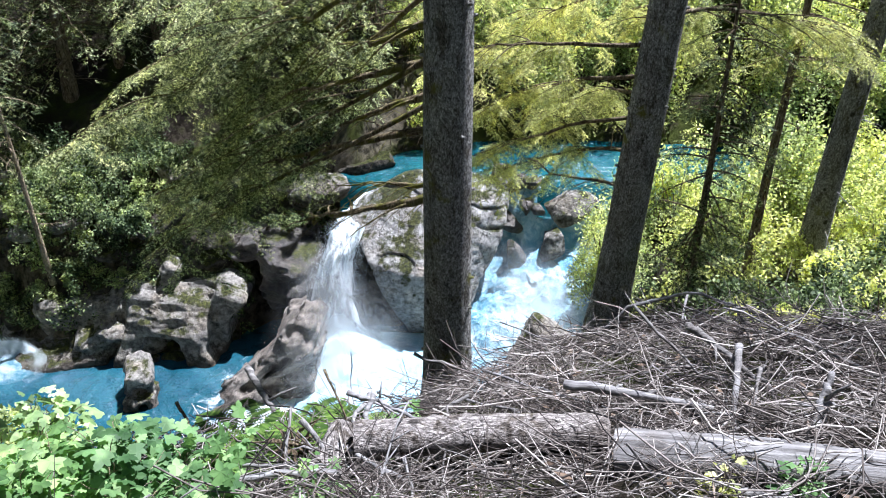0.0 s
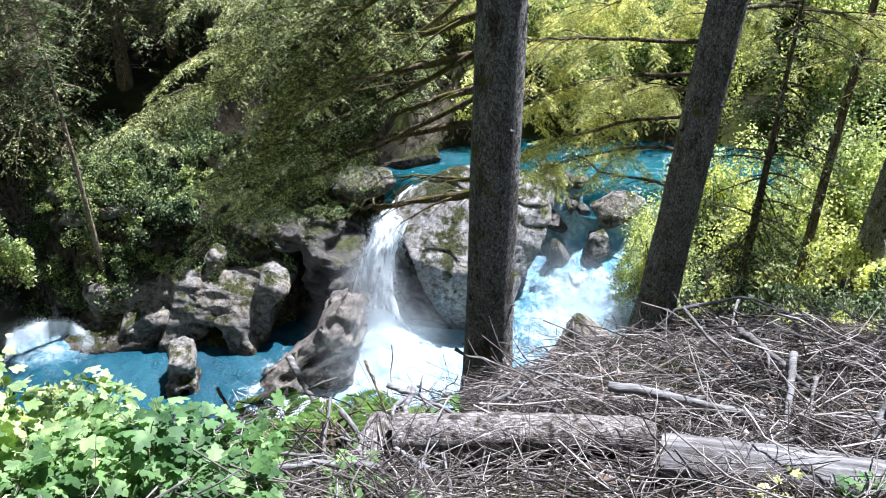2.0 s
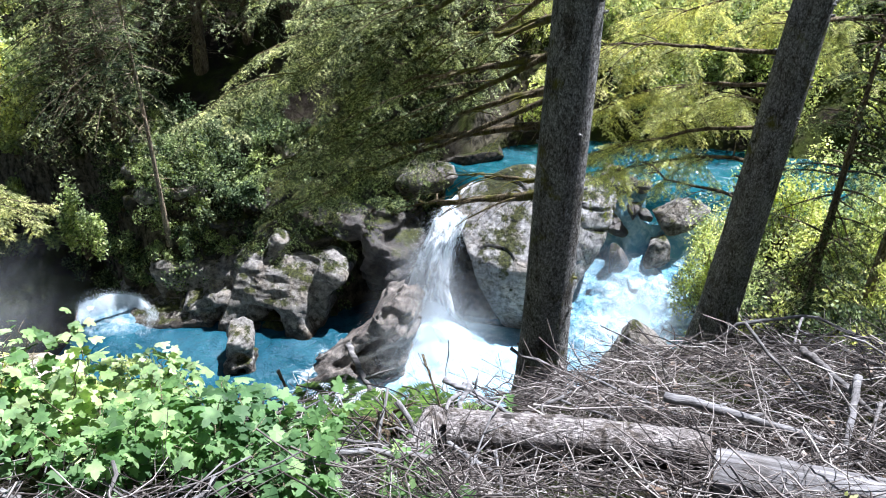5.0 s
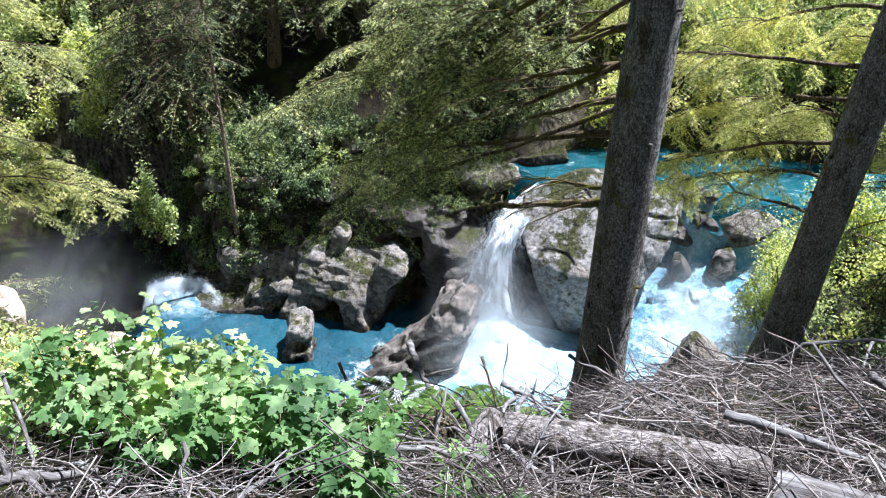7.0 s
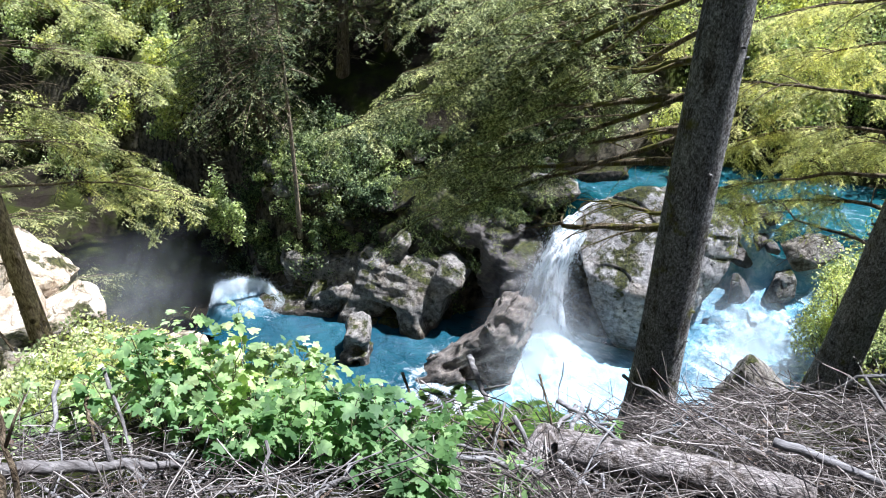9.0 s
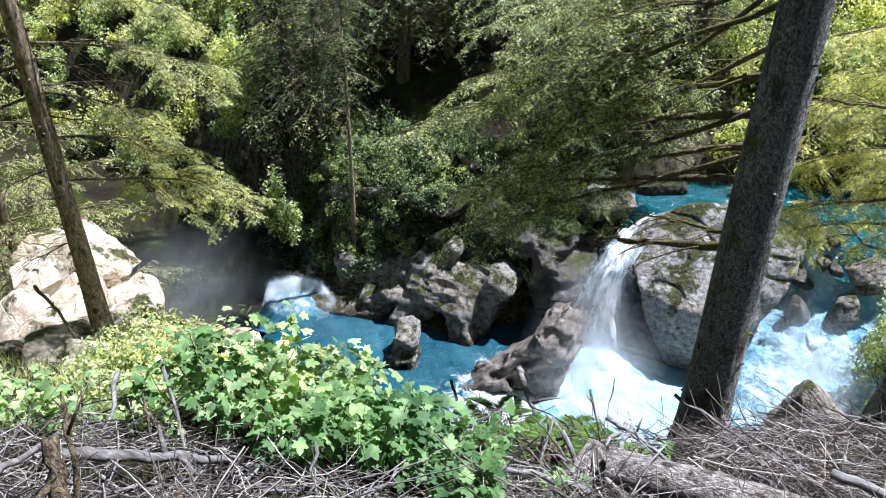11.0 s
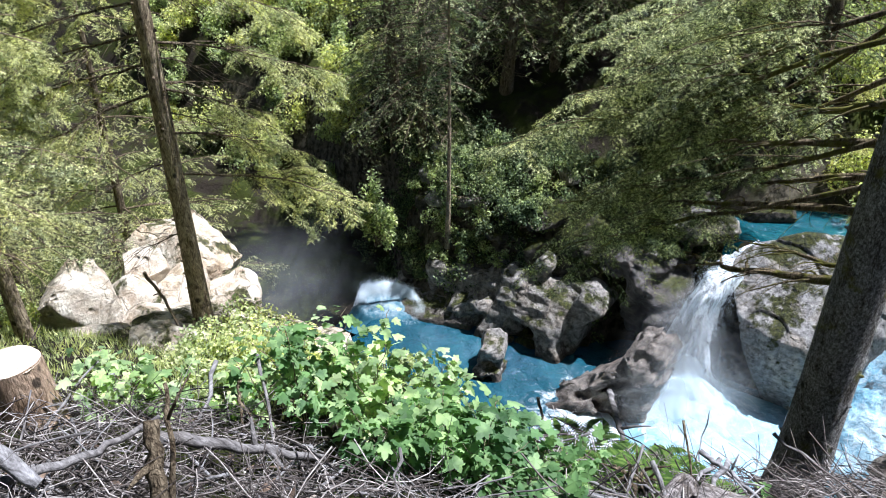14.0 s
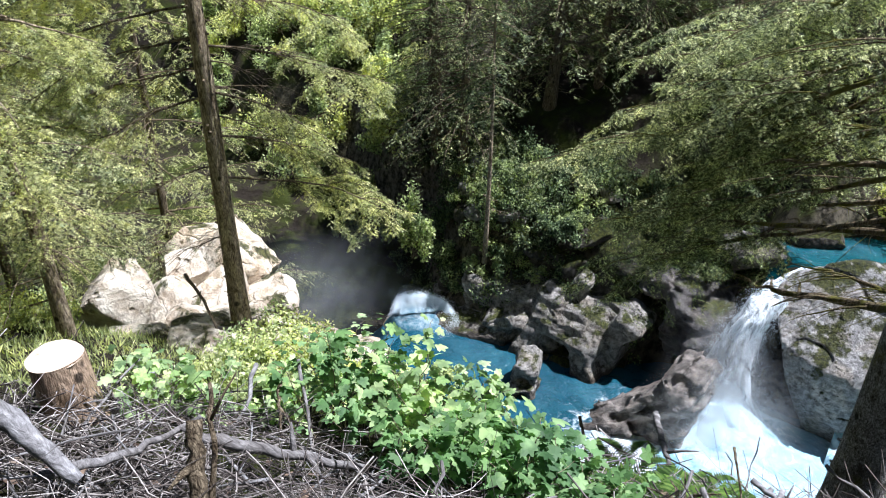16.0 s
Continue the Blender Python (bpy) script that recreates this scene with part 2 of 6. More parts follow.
def wood_material(name, a, b, c, along=(14, 1, 1), scale=1.0):
    m = Mat(name)
    v = m.coord(tuple(1.0 / q for q in along), False)
    grain = m.noise(v, 40 * scale, 6, 0.7, 0.4)
    blot = m.noise(m.coord((1, 1, 1), False), 4.0, 5)
    col = m.ramp(grain, [(0.3, a), (0.5, b), (0.72, c)])
    col = m.mix(m.math("MULTIPLY", m.step(blot, 0.45, 0.7), 0.6), col, m.mix(1.0, col, (0.5, 0.46, 0.42), "MULTIPLY"))
    tone = m.n("ShaderNodeObjectInfo")
    col = m.mix(m.math("MULTIPLY", tone.outputs["Random"], 0.6), col, m.mix(1.0, col, (0.5, 0.45, 0.4), "MULTIPLY"))
    m.bump(grain, 0.8, 0.012)
    return m.finish(col, 0.85, 0.2)


def twig_material(name, stops):
    m = Mat(name)
    geo = m.n("ShaderNodeNewGeometry")
    col = m.ramp(geo.outputs["Random Per Island"], stops)
    fine = m.noise(m.coord(), 30, 4)
    col = m.mix(m.step(fine, 0.35, 0.7), m.mix(1.0, col, (0.5, 0.48, 0.46), "MULTIPLY"), col)
    return m.finish(col, 0.85, 0.2)


M_GROUND = ground_material()
M_BARK = bark_material("spruce_bark", (0.024, 0.022, 0.021), (0.2, 0.192, 0.182), (0.6, 0.585, 0.56), 1.8, 0.18, (1, 1, 0.6))
M_BARK_FAR = bark_material("thin_spruce_bark", (0.035, 0.025, 0.015), (0.13, 0.1, 0.065), (0.26, 0.21, 0.14), 1.2)
M_BARK_MOSS = bark_material("mossy_bark", (0.045, 0.032, 0.02), (0.15, 0.115, 0.07), (0.3, 0.25, 0.16), 1.5, 0.55)
M_BARK_TAN = bark_material("tan_spruce_bark", (0.08, 0.06, 0.045), (0.28, 0.22, 0.15), (0.5, 0.41, 0.28), 1.2)
M_PALE_BARK = bark_material("pale_bark", (0.1, 0.08, 0.05), (0.3, 0.24, 0.16), (0.42, 0.36, 0.26), 2.0)
# Needle colours carry the light: backlit copy brightened, forest copy darkened for shade.
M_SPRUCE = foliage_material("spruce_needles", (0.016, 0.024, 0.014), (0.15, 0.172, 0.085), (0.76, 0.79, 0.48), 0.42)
M_SPRUCE_BACKLIT = foliage_material("backlit_olive_needles", (0.17, 0.17, 0.075), (0.42, 0.415, 0.19), (0.74, 0.72, 0.42), 0.55)
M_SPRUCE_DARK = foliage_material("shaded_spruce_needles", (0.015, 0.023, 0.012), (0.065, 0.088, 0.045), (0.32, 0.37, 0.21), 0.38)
# Leaf copies by light: far-bank green darkened for shade, thickets paled for sun.
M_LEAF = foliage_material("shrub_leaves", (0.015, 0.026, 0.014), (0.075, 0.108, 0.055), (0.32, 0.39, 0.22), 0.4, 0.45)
M_LEAF_LIGHT = foliage_material("pale_sunlit_shrub_leaves", (0.16, 0.2, 0.09), (0.34, 0.4, 0.2), (0.55, 0.6, 0.36), 0.45)
M_LEAF_YELLOW = foliage_material("sunlit_yellow_green_leaves", (0.23, 0.25, 0.085), (0.56, 0.575, 0.24), (0.82, 0.82, 0.5), 0.55)
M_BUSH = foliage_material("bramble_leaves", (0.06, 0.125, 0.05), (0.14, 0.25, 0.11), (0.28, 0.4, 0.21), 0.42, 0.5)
# Full sun on the left brambles is put into this paler green.
M_BUSH_PALE = foliage_material("pale_sunlit_bramble_leaves", (0.17, 0.27, 0.12), (0.36, 0.48, 0.25), (0.6, 0.68, 0.44), 0.48, 0.5)
# Glare of the sunlit slope is put into this pale grass colour.
M_GRASS = foliage_material("sunlit_grass", (0.26, 0.3, 0.12), (0.5, 0.54, 0.27), (0.74, 0.75, 0.48), 0.5)
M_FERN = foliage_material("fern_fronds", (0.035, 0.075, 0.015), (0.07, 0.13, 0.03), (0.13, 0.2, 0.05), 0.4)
M_ROCK = rock_material("limestone", (0.085, 0.077, 0.07), (0.47, 0.44, 0.4), 0.16, scale=1.7, tide=True)
M_ROCK_BIG = rock_material("pitted_limestone", (0.17, 0.165, 0.16), (0.6, 0.575, 0.56), 0.42, scale=2.3, pits=0.9)
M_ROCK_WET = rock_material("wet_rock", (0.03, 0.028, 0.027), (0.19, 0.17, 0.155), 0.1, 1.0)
M_ROCK_FOOT = rock_material("brown_wet_limestone", (0.035, 0.03, 0.026), (0.33, 0.285, 0.245), 0.0, 1.0, tide=True)
# Mossy rock, its base also darkened for the shade of the boughs.
M_ROCK_MOSS = rock_material("shaded_mossy_rock", (0.016, 0.014, 0.011), (0.13, 0.115, 0.092), 0.6, scale=2.0, pits=1.0)
# Sun glare is put into the pale tone, shaded brown into the dark.
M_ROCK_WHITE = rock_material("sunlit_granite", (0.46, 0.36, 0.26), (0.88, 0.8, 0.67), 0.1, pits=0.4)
M_POOL = water_material("glacier_water", (0.008, 0.05, 0.075), (0.022, 0.088, 0.12), 0.62, 0.95, (1, 1, 1), (-2.2, 11.0, 0.0, 2.8))
M_UPPER = water_material("upper_river_water", (0.004, 0.05, 0.065), (0.012, 0.09, 0.105), 0.56, 0.8, (0.6, 1.2, 1))
M_RAPIDS = water_material("white_rapids", (0.12, 0.29, 0.4), (0.2, 0.38, 0.48), 0.4, 0.66, (1, 1, 1), None, (0.52, 0.64, 0.7), 0.8)
M_FOAM = water_material("churned_foam", (0.2, 0.39, 0.5), (0.32, 0.5, 0.6), 0.45, 0.85, (1, 1, 1), (-2.3, 12.6, 0.2, 1.4), (0.5, 0.62, 0.69), 0.3)
M_FALL = foam_material("falling_water", (0.66, 0.78, 0.85), 0.25, 0.6, 0.35, 0.36, (0.9, 0.93, 0.95))
M_SPRAY = foam_material("spray_drops", (0.7, 0.8, 0.86), 0.25, 0.6, white=(0.82, 0.88, 0.91))
M_WAVE = foam_material("curling_wave", (0.045, 0.16, 0.22), 0.3, 0.6, crest=(-0.04, 0.42))
M_MIST = mist_material("drifting_mist", 0.44)
M_MIST_FAINT = mist_material("faint_mist", 0.1)
M_MIST_THIN = mist_material("thin_mist", 0.3)
M_TWIG = twig_material("dead_twigs", [(0.0, (0.014, 0.012, 0.012)), (0.4, (0.085, 0.07, 0.062)), (0.75, (0.25, 0.222, 0.205)), (1.0, (0.64, 0.59, 0.555))])
# Sunlit copy of the needles, with sunshine put into the pale colour.
M_SPRUCE_SUN = foliage_material("sunlit_spruce_needles", (0.12, 0.13, 0.06), (0.39, 0.4, 0.2), (0.74, 0.74, 0.48), 0.56)
M_CHIP = twig_material("wood_chips", [(0.0, (0.06, 0.04, 0.028)), (0.5, (0.25, 0.18, 0.13)), (0.8, (0.45, 0.38, 0.32)), (1.0, (0.68, 0.62, 0.55))])
M_DEADWOOD = wood_material("bleached_wood", (0.06, 0.056, 0.055), (0.22, 0.212, 0.212), (0.44, 0.43, 0.43))
M_LOGBARK = bark_material("log_bark", (0.03, 0.026, 0.024), (0.18, 0.16, 0.15), (0.44, 0.4, 0.375), 1.4, 0.1, (0.45, 1, 1))
M_CUT = wood_material("cut_wood", (0.42, 0.34, 0.25), (0.58, 0.48, 0.37), (0.7, 0.61, 0.5), (1, 1, 1), 0.5)
M_STUMPBARK = bark_material("stump_bark", (0.25, 0.175, 0.115), (0.33, 0.235, 0.16), (0.42, 0.32, 0.23), 0.8, 0.0, (1, 1, 0.2))


# ---- mesh tools ----
def sstep(v, lo, hi):
    q = np.clip((np.asarray(v, float) - lo) / (hi - lo), 0, 1)
    return q * q * (3 - 2 * q)


class Soup:
    """Collects vertices and faces (numpy) for one mesh."""

    def __init__(self):
        self.v, self.q, self.t, self.count = [], [], [], 0

    def add(self, verts, quads=None, tris=None):
        verts = np.asarray(verts, float).reshape(-1, 3)
        if quads is not None and len(quads):
            self.q.append(np.asarray(quads, int) + self.count)
        if tris is not None and len(tris):
            self.t.append(np.asarray(tris, int) + self.count)
        self.v.append(verts)
        self.count += len(verts)

    def mesh(self, name, material, smooth=False):
        me = bpy.data.meshes.new(name)
        verts = np.concatenate(self.v)
        quads = np.concatenate(self.q) if self.q else np.zeros((0, 4), int)
        tris = np.concatenate(self.t) if self.t else np.zeros((0, 3), int)
        me.vertices.add(len(verts))
        me.vertices.foreach_set("co", verts.ravel())
        loops = np.concatenate([quads.ravel(), tris.ravel()])
        me.loops.add(len(loops))
        me.loops.foreach_set("vertex_index", loops)
        sizes = np.concatenate([np.full(len(quads), 4), np.full(len(tris), 3)])
        me.polygons.add(len(sizes))
        me.polygons.foreach_set("loop_start", np.concatenate([[0], np.cumsum(sizes)[:-1]]))
        me.polygons.foreach_set("use_smooth", np.full(len(sizes), smooth))
        me.materials.append(material)
        me.update(calc_edges=True)
        me.validate()
        return me


def unit(v):
    v = np.asarray(v, float)
    return v / (np.linalg.norm(v, axis=-1, keepdims=True) + 1e-9)


def add_tube(soup, path, radii, sides=6, cap=True):
    """A tapered tube along a path."""
    path, radii = np.asarray(path, float), np.asarray(radii, float)
    n = len(path)
    tang = unit(np.gradient(path, axis=0))
    ref = np.array([0, 0, 1.0]) if abs(tang[0][2]) < 0.8 else np.array([1.0, 0, 0])
    side = unit(np.cross(tang, ref))
    up = np.cross(side, tang)
    ang = np.linspace(0, 2 * np.pi, sides, endpoint=False)
    ring = side[:, None] * np.cos(ang)[None, :, None] + up[:, None] * np.sin(ang)[None, :, None]
    verts = (path[:, None] + ring * radii.reshape(n, -1, 1)).reshape(-1, 3)
    i, j = np.meshgrid(np.arange(n - 1), np.arange(sides), indexing="ij")
    k = (j + 1) % sides
    quads = np.stack([i * sides + j, i * sides + k, (i + 1) * sides + k, (i + 1) * sides + j], -1).reshape(-1, 4)
    tris = []
    if cap:
        verts = np.concatenate([verts, path[:1], path[-1:]])
        for a in range(sides):
            b = (a + 1) % sides
            tris += [(n * sides, b, a), (n * sides + 1, (n - 1) * sides + a, (n - 1) * sides + b)]
    soup.add(verts, quads, tris)


def add_blades(soup, base, way, length, width, rng, lift=0.4):
    """Flat pointed blades: needles in bunches, or small leaves."""
    base, way = np.asarray(base, float), unit(way)
    n = len(base)
    length, width = np.broadcast_to(length, n), np.broadcast_to(width, n)
    side = unit(np.cross(way, unit(rng.normal(size=(n, 3)) * lift + np.array([0, 0, 1.0]))))
    mid = base + way * (length * 0.45)[:, None]
    verts = np.stack([base, mid + side * width[:, None] / 2, base + way * length[:, None], mid - side * width[:, None] / 2], 1)
    soup.add(verts.reshape(-1, 3), np.arange(n * 4).reshape(n, 4))


def add_sprigs(soup, base, way, length, rng, lift=0.4, teeth=4, spread=0.27):
    """Flat twigs of a conifer: pairs of needles with gaps between them."""
    base, way = np.asarray(base, float), unit(way)
    n = len(base)
    length = np.broadcast_to(length, n)[:, None, None]
    side = unit(np.cross(way, unit(rng.normal(size=(n, 3)) * lift + np.array([0, 0, 1.0]))))
    s = np.arange(teeth) / teeth
    out = spread * np.sin(np.pi * (0.3 + 0.6 * s))[None, :, None] * rng.uniform(0.7, 1.3, (n, teeth, 1))

    def at(along, across=0.0):
        return base[:, None] + length * (way[:, None] * along[None, :, None] + side[:, None] * across)

    verts = np.concatenate([at(s), at(s + 0.62 / teeth), at(s + 0.33, out), at(s + 0.33, -out)], 1)
    k = np.arange(teeth)
    tri = np.concatenate([np.stack([k, k + teeth, k + 2 * teeth], -1), np.stack([k + teeth, k, k + 3 * teeth], -1)])
    soup.add(verts.reshape(-1, 3), None, (np.arange(n)[:, None, None] * 4 * teeth + tri[None]).reshape(-1, 3))


def part(name, mesh, parent=None, label="", kind=""):
    ob = new(name, mesh)
    if parent is not None:
        ob.parent = parent
    return tagged(ob, label, "", "", kind)


def thing(name, place, label, category, group="", kind=""):
    ob = new(name)
    ob.empty_display_size = 0.2
    ob.location = place
    return tagged(ob, label, category, group, kind)


# ---- ground ----
def wobble(x, y, s, seed=0.0):
    return np.sin(x * s + seed + 1.7 * np.sin(y * s * 0.7 + seed * 2)) * np.cos(y * s * 1.13 - seed + 1.3 * np.sin(x * s * 0.6))


def near_bank(x, y):
    s = 0.95 * y - 0.2 * x - 0.25 * np.minimum(0, x + 3.5)
    az = np.degrees(np.arctan2(x, np.maximum(y, 0.01)))
    s0 = np.interp(az, [-60, -50, -38, 0, 5, 15, 30], [12, 10.5, 3.9, 3.95, 4.6, 6.4, 8.6])
    z = 9.35 - 0.6 * np.clip(s, 0, s0) - 1.15 * np.clip(s - s0, 0, 1.0) - 4.0 * np.clip(s - s0 - 1.0, 0, 30) + 0.25 * np.clip(-s, 0, 18)
    terrace = -1.0 + 4.4 * sstep(x, 3.0, 4.3) * (1 - sstep(y - 0.12 * x, 13.6, 14.4))
    z = np.maximum(z, np.where(y > 6, terrace, -9))
    return z + 0.08 * wobble(x, y, 1.9) + 0.05 * wobble(x, y, 4.1, 2)


def shore(x):
    """Where the far bank begins."""
    return np.interp(x, [-30, -12, -10, -9, -7, -5, -4, -3, -2.2, -1, 1, 3, 6, 10, 20, 60], [20, 15.2, 13.6, 13.0, 12.9, 13.3, 14.1, 14.6, 15.4, 17.0, 17.6, 17.8, 17.4, 17.2, 17, 17])


def far_bank(x, y):
    d = y - shore(x)
    wl = np.interp(x, [-16.5, -14, -12, -9.5, -3, -2, 60], [-0.6, -4.0, -4.5, -0.3, -0.2, 2.8, 2.8])
    cliff = np.interp(x, [-16.5, -14, -13, -10.4, -9.4, -5, -2, 0, 60], [2.0, 6.5, 7.5, 4.2, 2.4, 2.1, 1.2, 0.9, 0.9])
    z = wl + cliff * sstep(d, 0, np.interp(x, [-16.5, -14], [3.0, 1.4])) + 0.72 * np.clip(d - 0.9, 0, 90)
    z = z + (0.3 * wobble(x, y, 1.3, 5) + 0.16 * wobble(x, y, 3.1, 1)) * sstep(d, 0.2, 1.2)
    return np.where(d > -0.6, z, -6)


def river_bed(x, y):
    low = np.where(x < -9.8, -5.5, -0.9)
    high = sstep(y - 0.8 * sstep(x, 0.6, 1.4) * (1 - sstep(x, 4.2, 4.8)), 14.0, 14.6) * sstep(x, -2.8, -2.2)
    return low + (2.2 - low) * high


def ground_z(x, y):
    x, y = np.asarray(x, float), np.asarray(y, float)
    return np.maximum(np.maximum(near_bank(x, y), far_bank(x, y)), river_bed(x, y))


def build_ground():
    xs = np.concatenate([-np.geomspace(400, 19, 26)[:-1], np.arange(-19, 14.01, 0.22), np.geomspace(14.5, 400, 26)])
    ys = np.concatenate([-np.geomspace(400, 5, 24)[:-1], np.arange(-5, 30.01, 0.22), np.geomspace(30.5, 420, 24)])
    gx, gy = np.meshgrid(xs, ys)
    gz = ground_z(gx, gy)
    soup = Soup()
    nx, ny = len(xs), len(ys)
    i, j = np.meshgrid(np.arange(ny - 1), np.arange(nx - 1), indexing="ij")
    quads = np.stack([i * nx + j, i * nx + j + 1, (i + 1) * nx + j + 1, (i + 1) * nx + j], -1).reshape(-1, 4)
    soup.add(np.stack([gx, gy, gz], -1), quads)
    ob = new("ground", soup.mesh("ground", M_GROUND, True))
    tagged(ob, "steep mossy forest soil falling to a rocky gorge", "ground", "", "structure")


build_ground()


# ---- water ----
def sheet(name, xs, ys, zf, material, label, keep=None):
    gx, gy = np.meshgrid(xs, ys)
    gz = zf(gx, gy)
    nx, ny = len(xs), len(ys)
    i, j = np.meshgrid(np.arange(ny - 1), np.arange(nx - 1), indexing="ij")
    quads = np.stack([i * nx + j, i * nx + j + 1, (i + 1) * nx + j + 1, (i + 1) * nx + j], -1).reshape(-1, 4)
    if keep is not None:
        cx, cy = gx.ravel()[quads].mean(1), gy.ravel()[quads].mean(1)
        quads = quads[keep(cx, cy)]
    soup = Soup()
    soup.add(np.stack([gx, gy, gz], -1), quads)
    return tagged(new(name, soup.mesh(name, material, True)), label, "water", "", "structure")


sheet("water_pool", np.arange(-10.2, 4.0, 0.08), np.arange(8, 15.2, 0.08),
      lambda x, y: 0.03 * wobble(x, y, 4.5) + 0.02 * wobble(x, y, 9, 3) - 3.0 * sstep(-x, 9.6, 10.2), M_POOL,
      "turquoise glacier water swirling below the fall")
def brink(x):
    """The line where the upper river breaks into the falls."""
    return np.interp(x, [-3, -1.95, -1.3, 1.1, 1.5, 4.4, 5.0, 30], [15.9, 15.3, 14.6, 14.6, 15.3, 15.0, 14.2, 13.6])


sheet("water_upper", np.arange(-2.4, 30, 0.12), np.arange(13.4, 19.0, 0.12),
      lambda x, y: 2.95 - 0.7 * (1 - sstep(y - brink(x), 0.0, 0.45)) + 0.03 * wobble(x, y, 3) + 0.02 * wobble(x, y, 7, 1), M_UPPER,
      "turquoise upper river running quickly over the brink", lambda x, y: y > brink(x))


def rapids_z(x, y):
    return 0.08 + 1.55 * sstep(y + 0.35 * x, 11.6, 15.6) + 1.35 * sstep(y + 0.1 * x, 14.75, 15.5) + 0.1 * wobble(x, y, 3.2, 1) + 0.07 * wobble(x, y, 7.5, 4) + 0.045 * wobble(x, y, 15, 2) + 0.02 * wobble(x, y, 33, 5)


sheet("water_rapids", np.arange(-0.2, 4.6, 0.05), np.arange(8.6, 15.5, 0.05), rapids_z, M_RAPIDS,
      "foaming white rapids pouring down between boulders", lambda x, y: (y < 14.95) | (x < 2.1))


# ---- rocks ----
def rock_mesh(name, size, seed, material, level=4, cuts=9, rough=0.1, pits=0.0, stretch=1.0):
    """A weathered boulder: a ball cut by planes, then roughened at several scales."""
    rng = np.random.default_rng(seed)
    bm = bmesh.new()
    bmesh.ops.create_icosphere(bm, subdivisions=level, radius=1.0)
    co = np.array([v.co[:] for v in bm.verts])
    for _ in range(cuts):
        nrm = unit(rng.normal(size=3))
        off = rng.uniform(0.42, 0.8)
        d = co @ nrm - off
        co = co - np.outer(np.clip(d, 0, None) * 0.98, nrm)
    ph = rng.uniform(0, 50, 3)
    size = np.asarray(size, float)
    big = max(size)
    for k in range(len(co)):
        p = Vector(co[k] * size / big)
        base = Vector(ph)
        a = noise.fractal(p * 1.6 + base, 1.0, 2.1, 5)
        b = noise.ridged_multi_fractal(p * 2.4 + base, 0.9, 2.2, 4, 1.0, 2.0)
        c = noise.fractal(p * 6.5 + base, 1.0, 2.0, 3)
        co[k] = co[k] * (1 + rough * (a * 1.1 + (b - 1.2) * 0.4 + c * 0.32))
    bm.free()
    bm = bmesh.new()
    bmesh.ops.create_icosphere(bm, subdivisions=level, radius=1.0)
    for v, c in zip(bm.verts, co * size):
        v.co = c
    me = bpy.data.meshes.new(name)
    bm.to_mesh(me)
    bm.free()
    me.polygons.foreach_set("use_smooth", np.full(len(me.polygons), True))
    me.materials.append(material)
    return me


def boulder(place, size, seed, material, label, turn=(0, 0, 0), level=4, cuts=9, rough=0.1, name="boulder", group=""):
    ob = new(name, rock_mesh(name, size, seed, material, level, cuts, rough))
    ob.matrix_world = pose(*place, *turn)
    return tagged(ob, label, "rock", group)



# rocks carved by the water: rounded lumps flow together, hollows are scooped out of them
LATTICE = np.random.default_rng(12).uniform(-1, 1, (32, 32, 32))


def lump_noise(p, scale, shift=0.0):
    """Smooth noise in space, about -1 to 1."""
    q = p * scale + shift
    i = np.floor(q).astype(int)
    f = q - i
    f = f * f * (3 - 2 * f)
    i = i % 32
    j = (i + 1) % 32
    total = 0.0
    for a in (0, 1):
        for b in (0, 1):
            for c in (0, 1):
                w = np.where(a, f[..., 0], 1 - f[..., 0]) * np.where(b, f[..., 1], 1 - f[..., 1]) * np.where(c, f[..., 2], 1 - f[..., 2])
                total = total + w * LATTICE[(j if a else i)[..., 0], (j if b else i)[..., 1], (j if c else i)[..., 2]]
    return total


def lump(p, place, size, turn=(0, 0, 0)):
    """Distance to a turned ellipsoid."""
    m = np.array(pose(0, 0, 0, *turn).to_3x3())
    q = (p - np.asarray(place)) @ m
    r = np.asarray(size, float)
    k0 = np.sqrt((q / r) ** 2 @ np.ones(3))
    k1 = np.sqrt((q / r ** 2) ** 2 @ np.ones(3)) + 1e-6
    return k0 * (k0 - 1) / k1


def chunk(p, place, size, turn=(0, 0, 0)):
    """An ellipsoid with broken flat faces."""
    d = lump(p, place, size, turn)
    rng = np.random.default_rng(int(abs(place[0] * 97 + place[1] * 31 + place[2] * 13) * 10))
    m = np.array(pose(0, 0, 0, *turn).to_3x3())
    q = (p - np.asarray(place)) @ m / np.asarray(size, float)
    for _ in range(9):
        n = unit(rng.normal(size=3))
        d = np.maximum(d, (q @ n - rng.uniform(0.5, 0.85)) * (min(size) + sum(size) / 3) / 2)
    return d


def slab(p, place, size, turn=(0, 0, 0)):
    """Distance to a turned block with rounded edges."""
    m = np.array(pose(0, 0, 0, *turn).to_3x3())
    r = 0.4 * min(size)
    q = np.abs((p - np.asarray(place)) @ m) - (np.asarray(size, float) - r)
    return np.sqrt((np.maximum(q, 0) ** 2) @ np.ones(3)) + np.minimum(q.max(-1), 0) - r


def blend_in(a, b, k):
    h = np.clip(0.5 + 0.5 * (b - a) / k, 0, 1)
    return b + (a - b) * h - k * h * (1 - h)


def scoop(a, b, k):
    return -blend_in(-a, b, k)


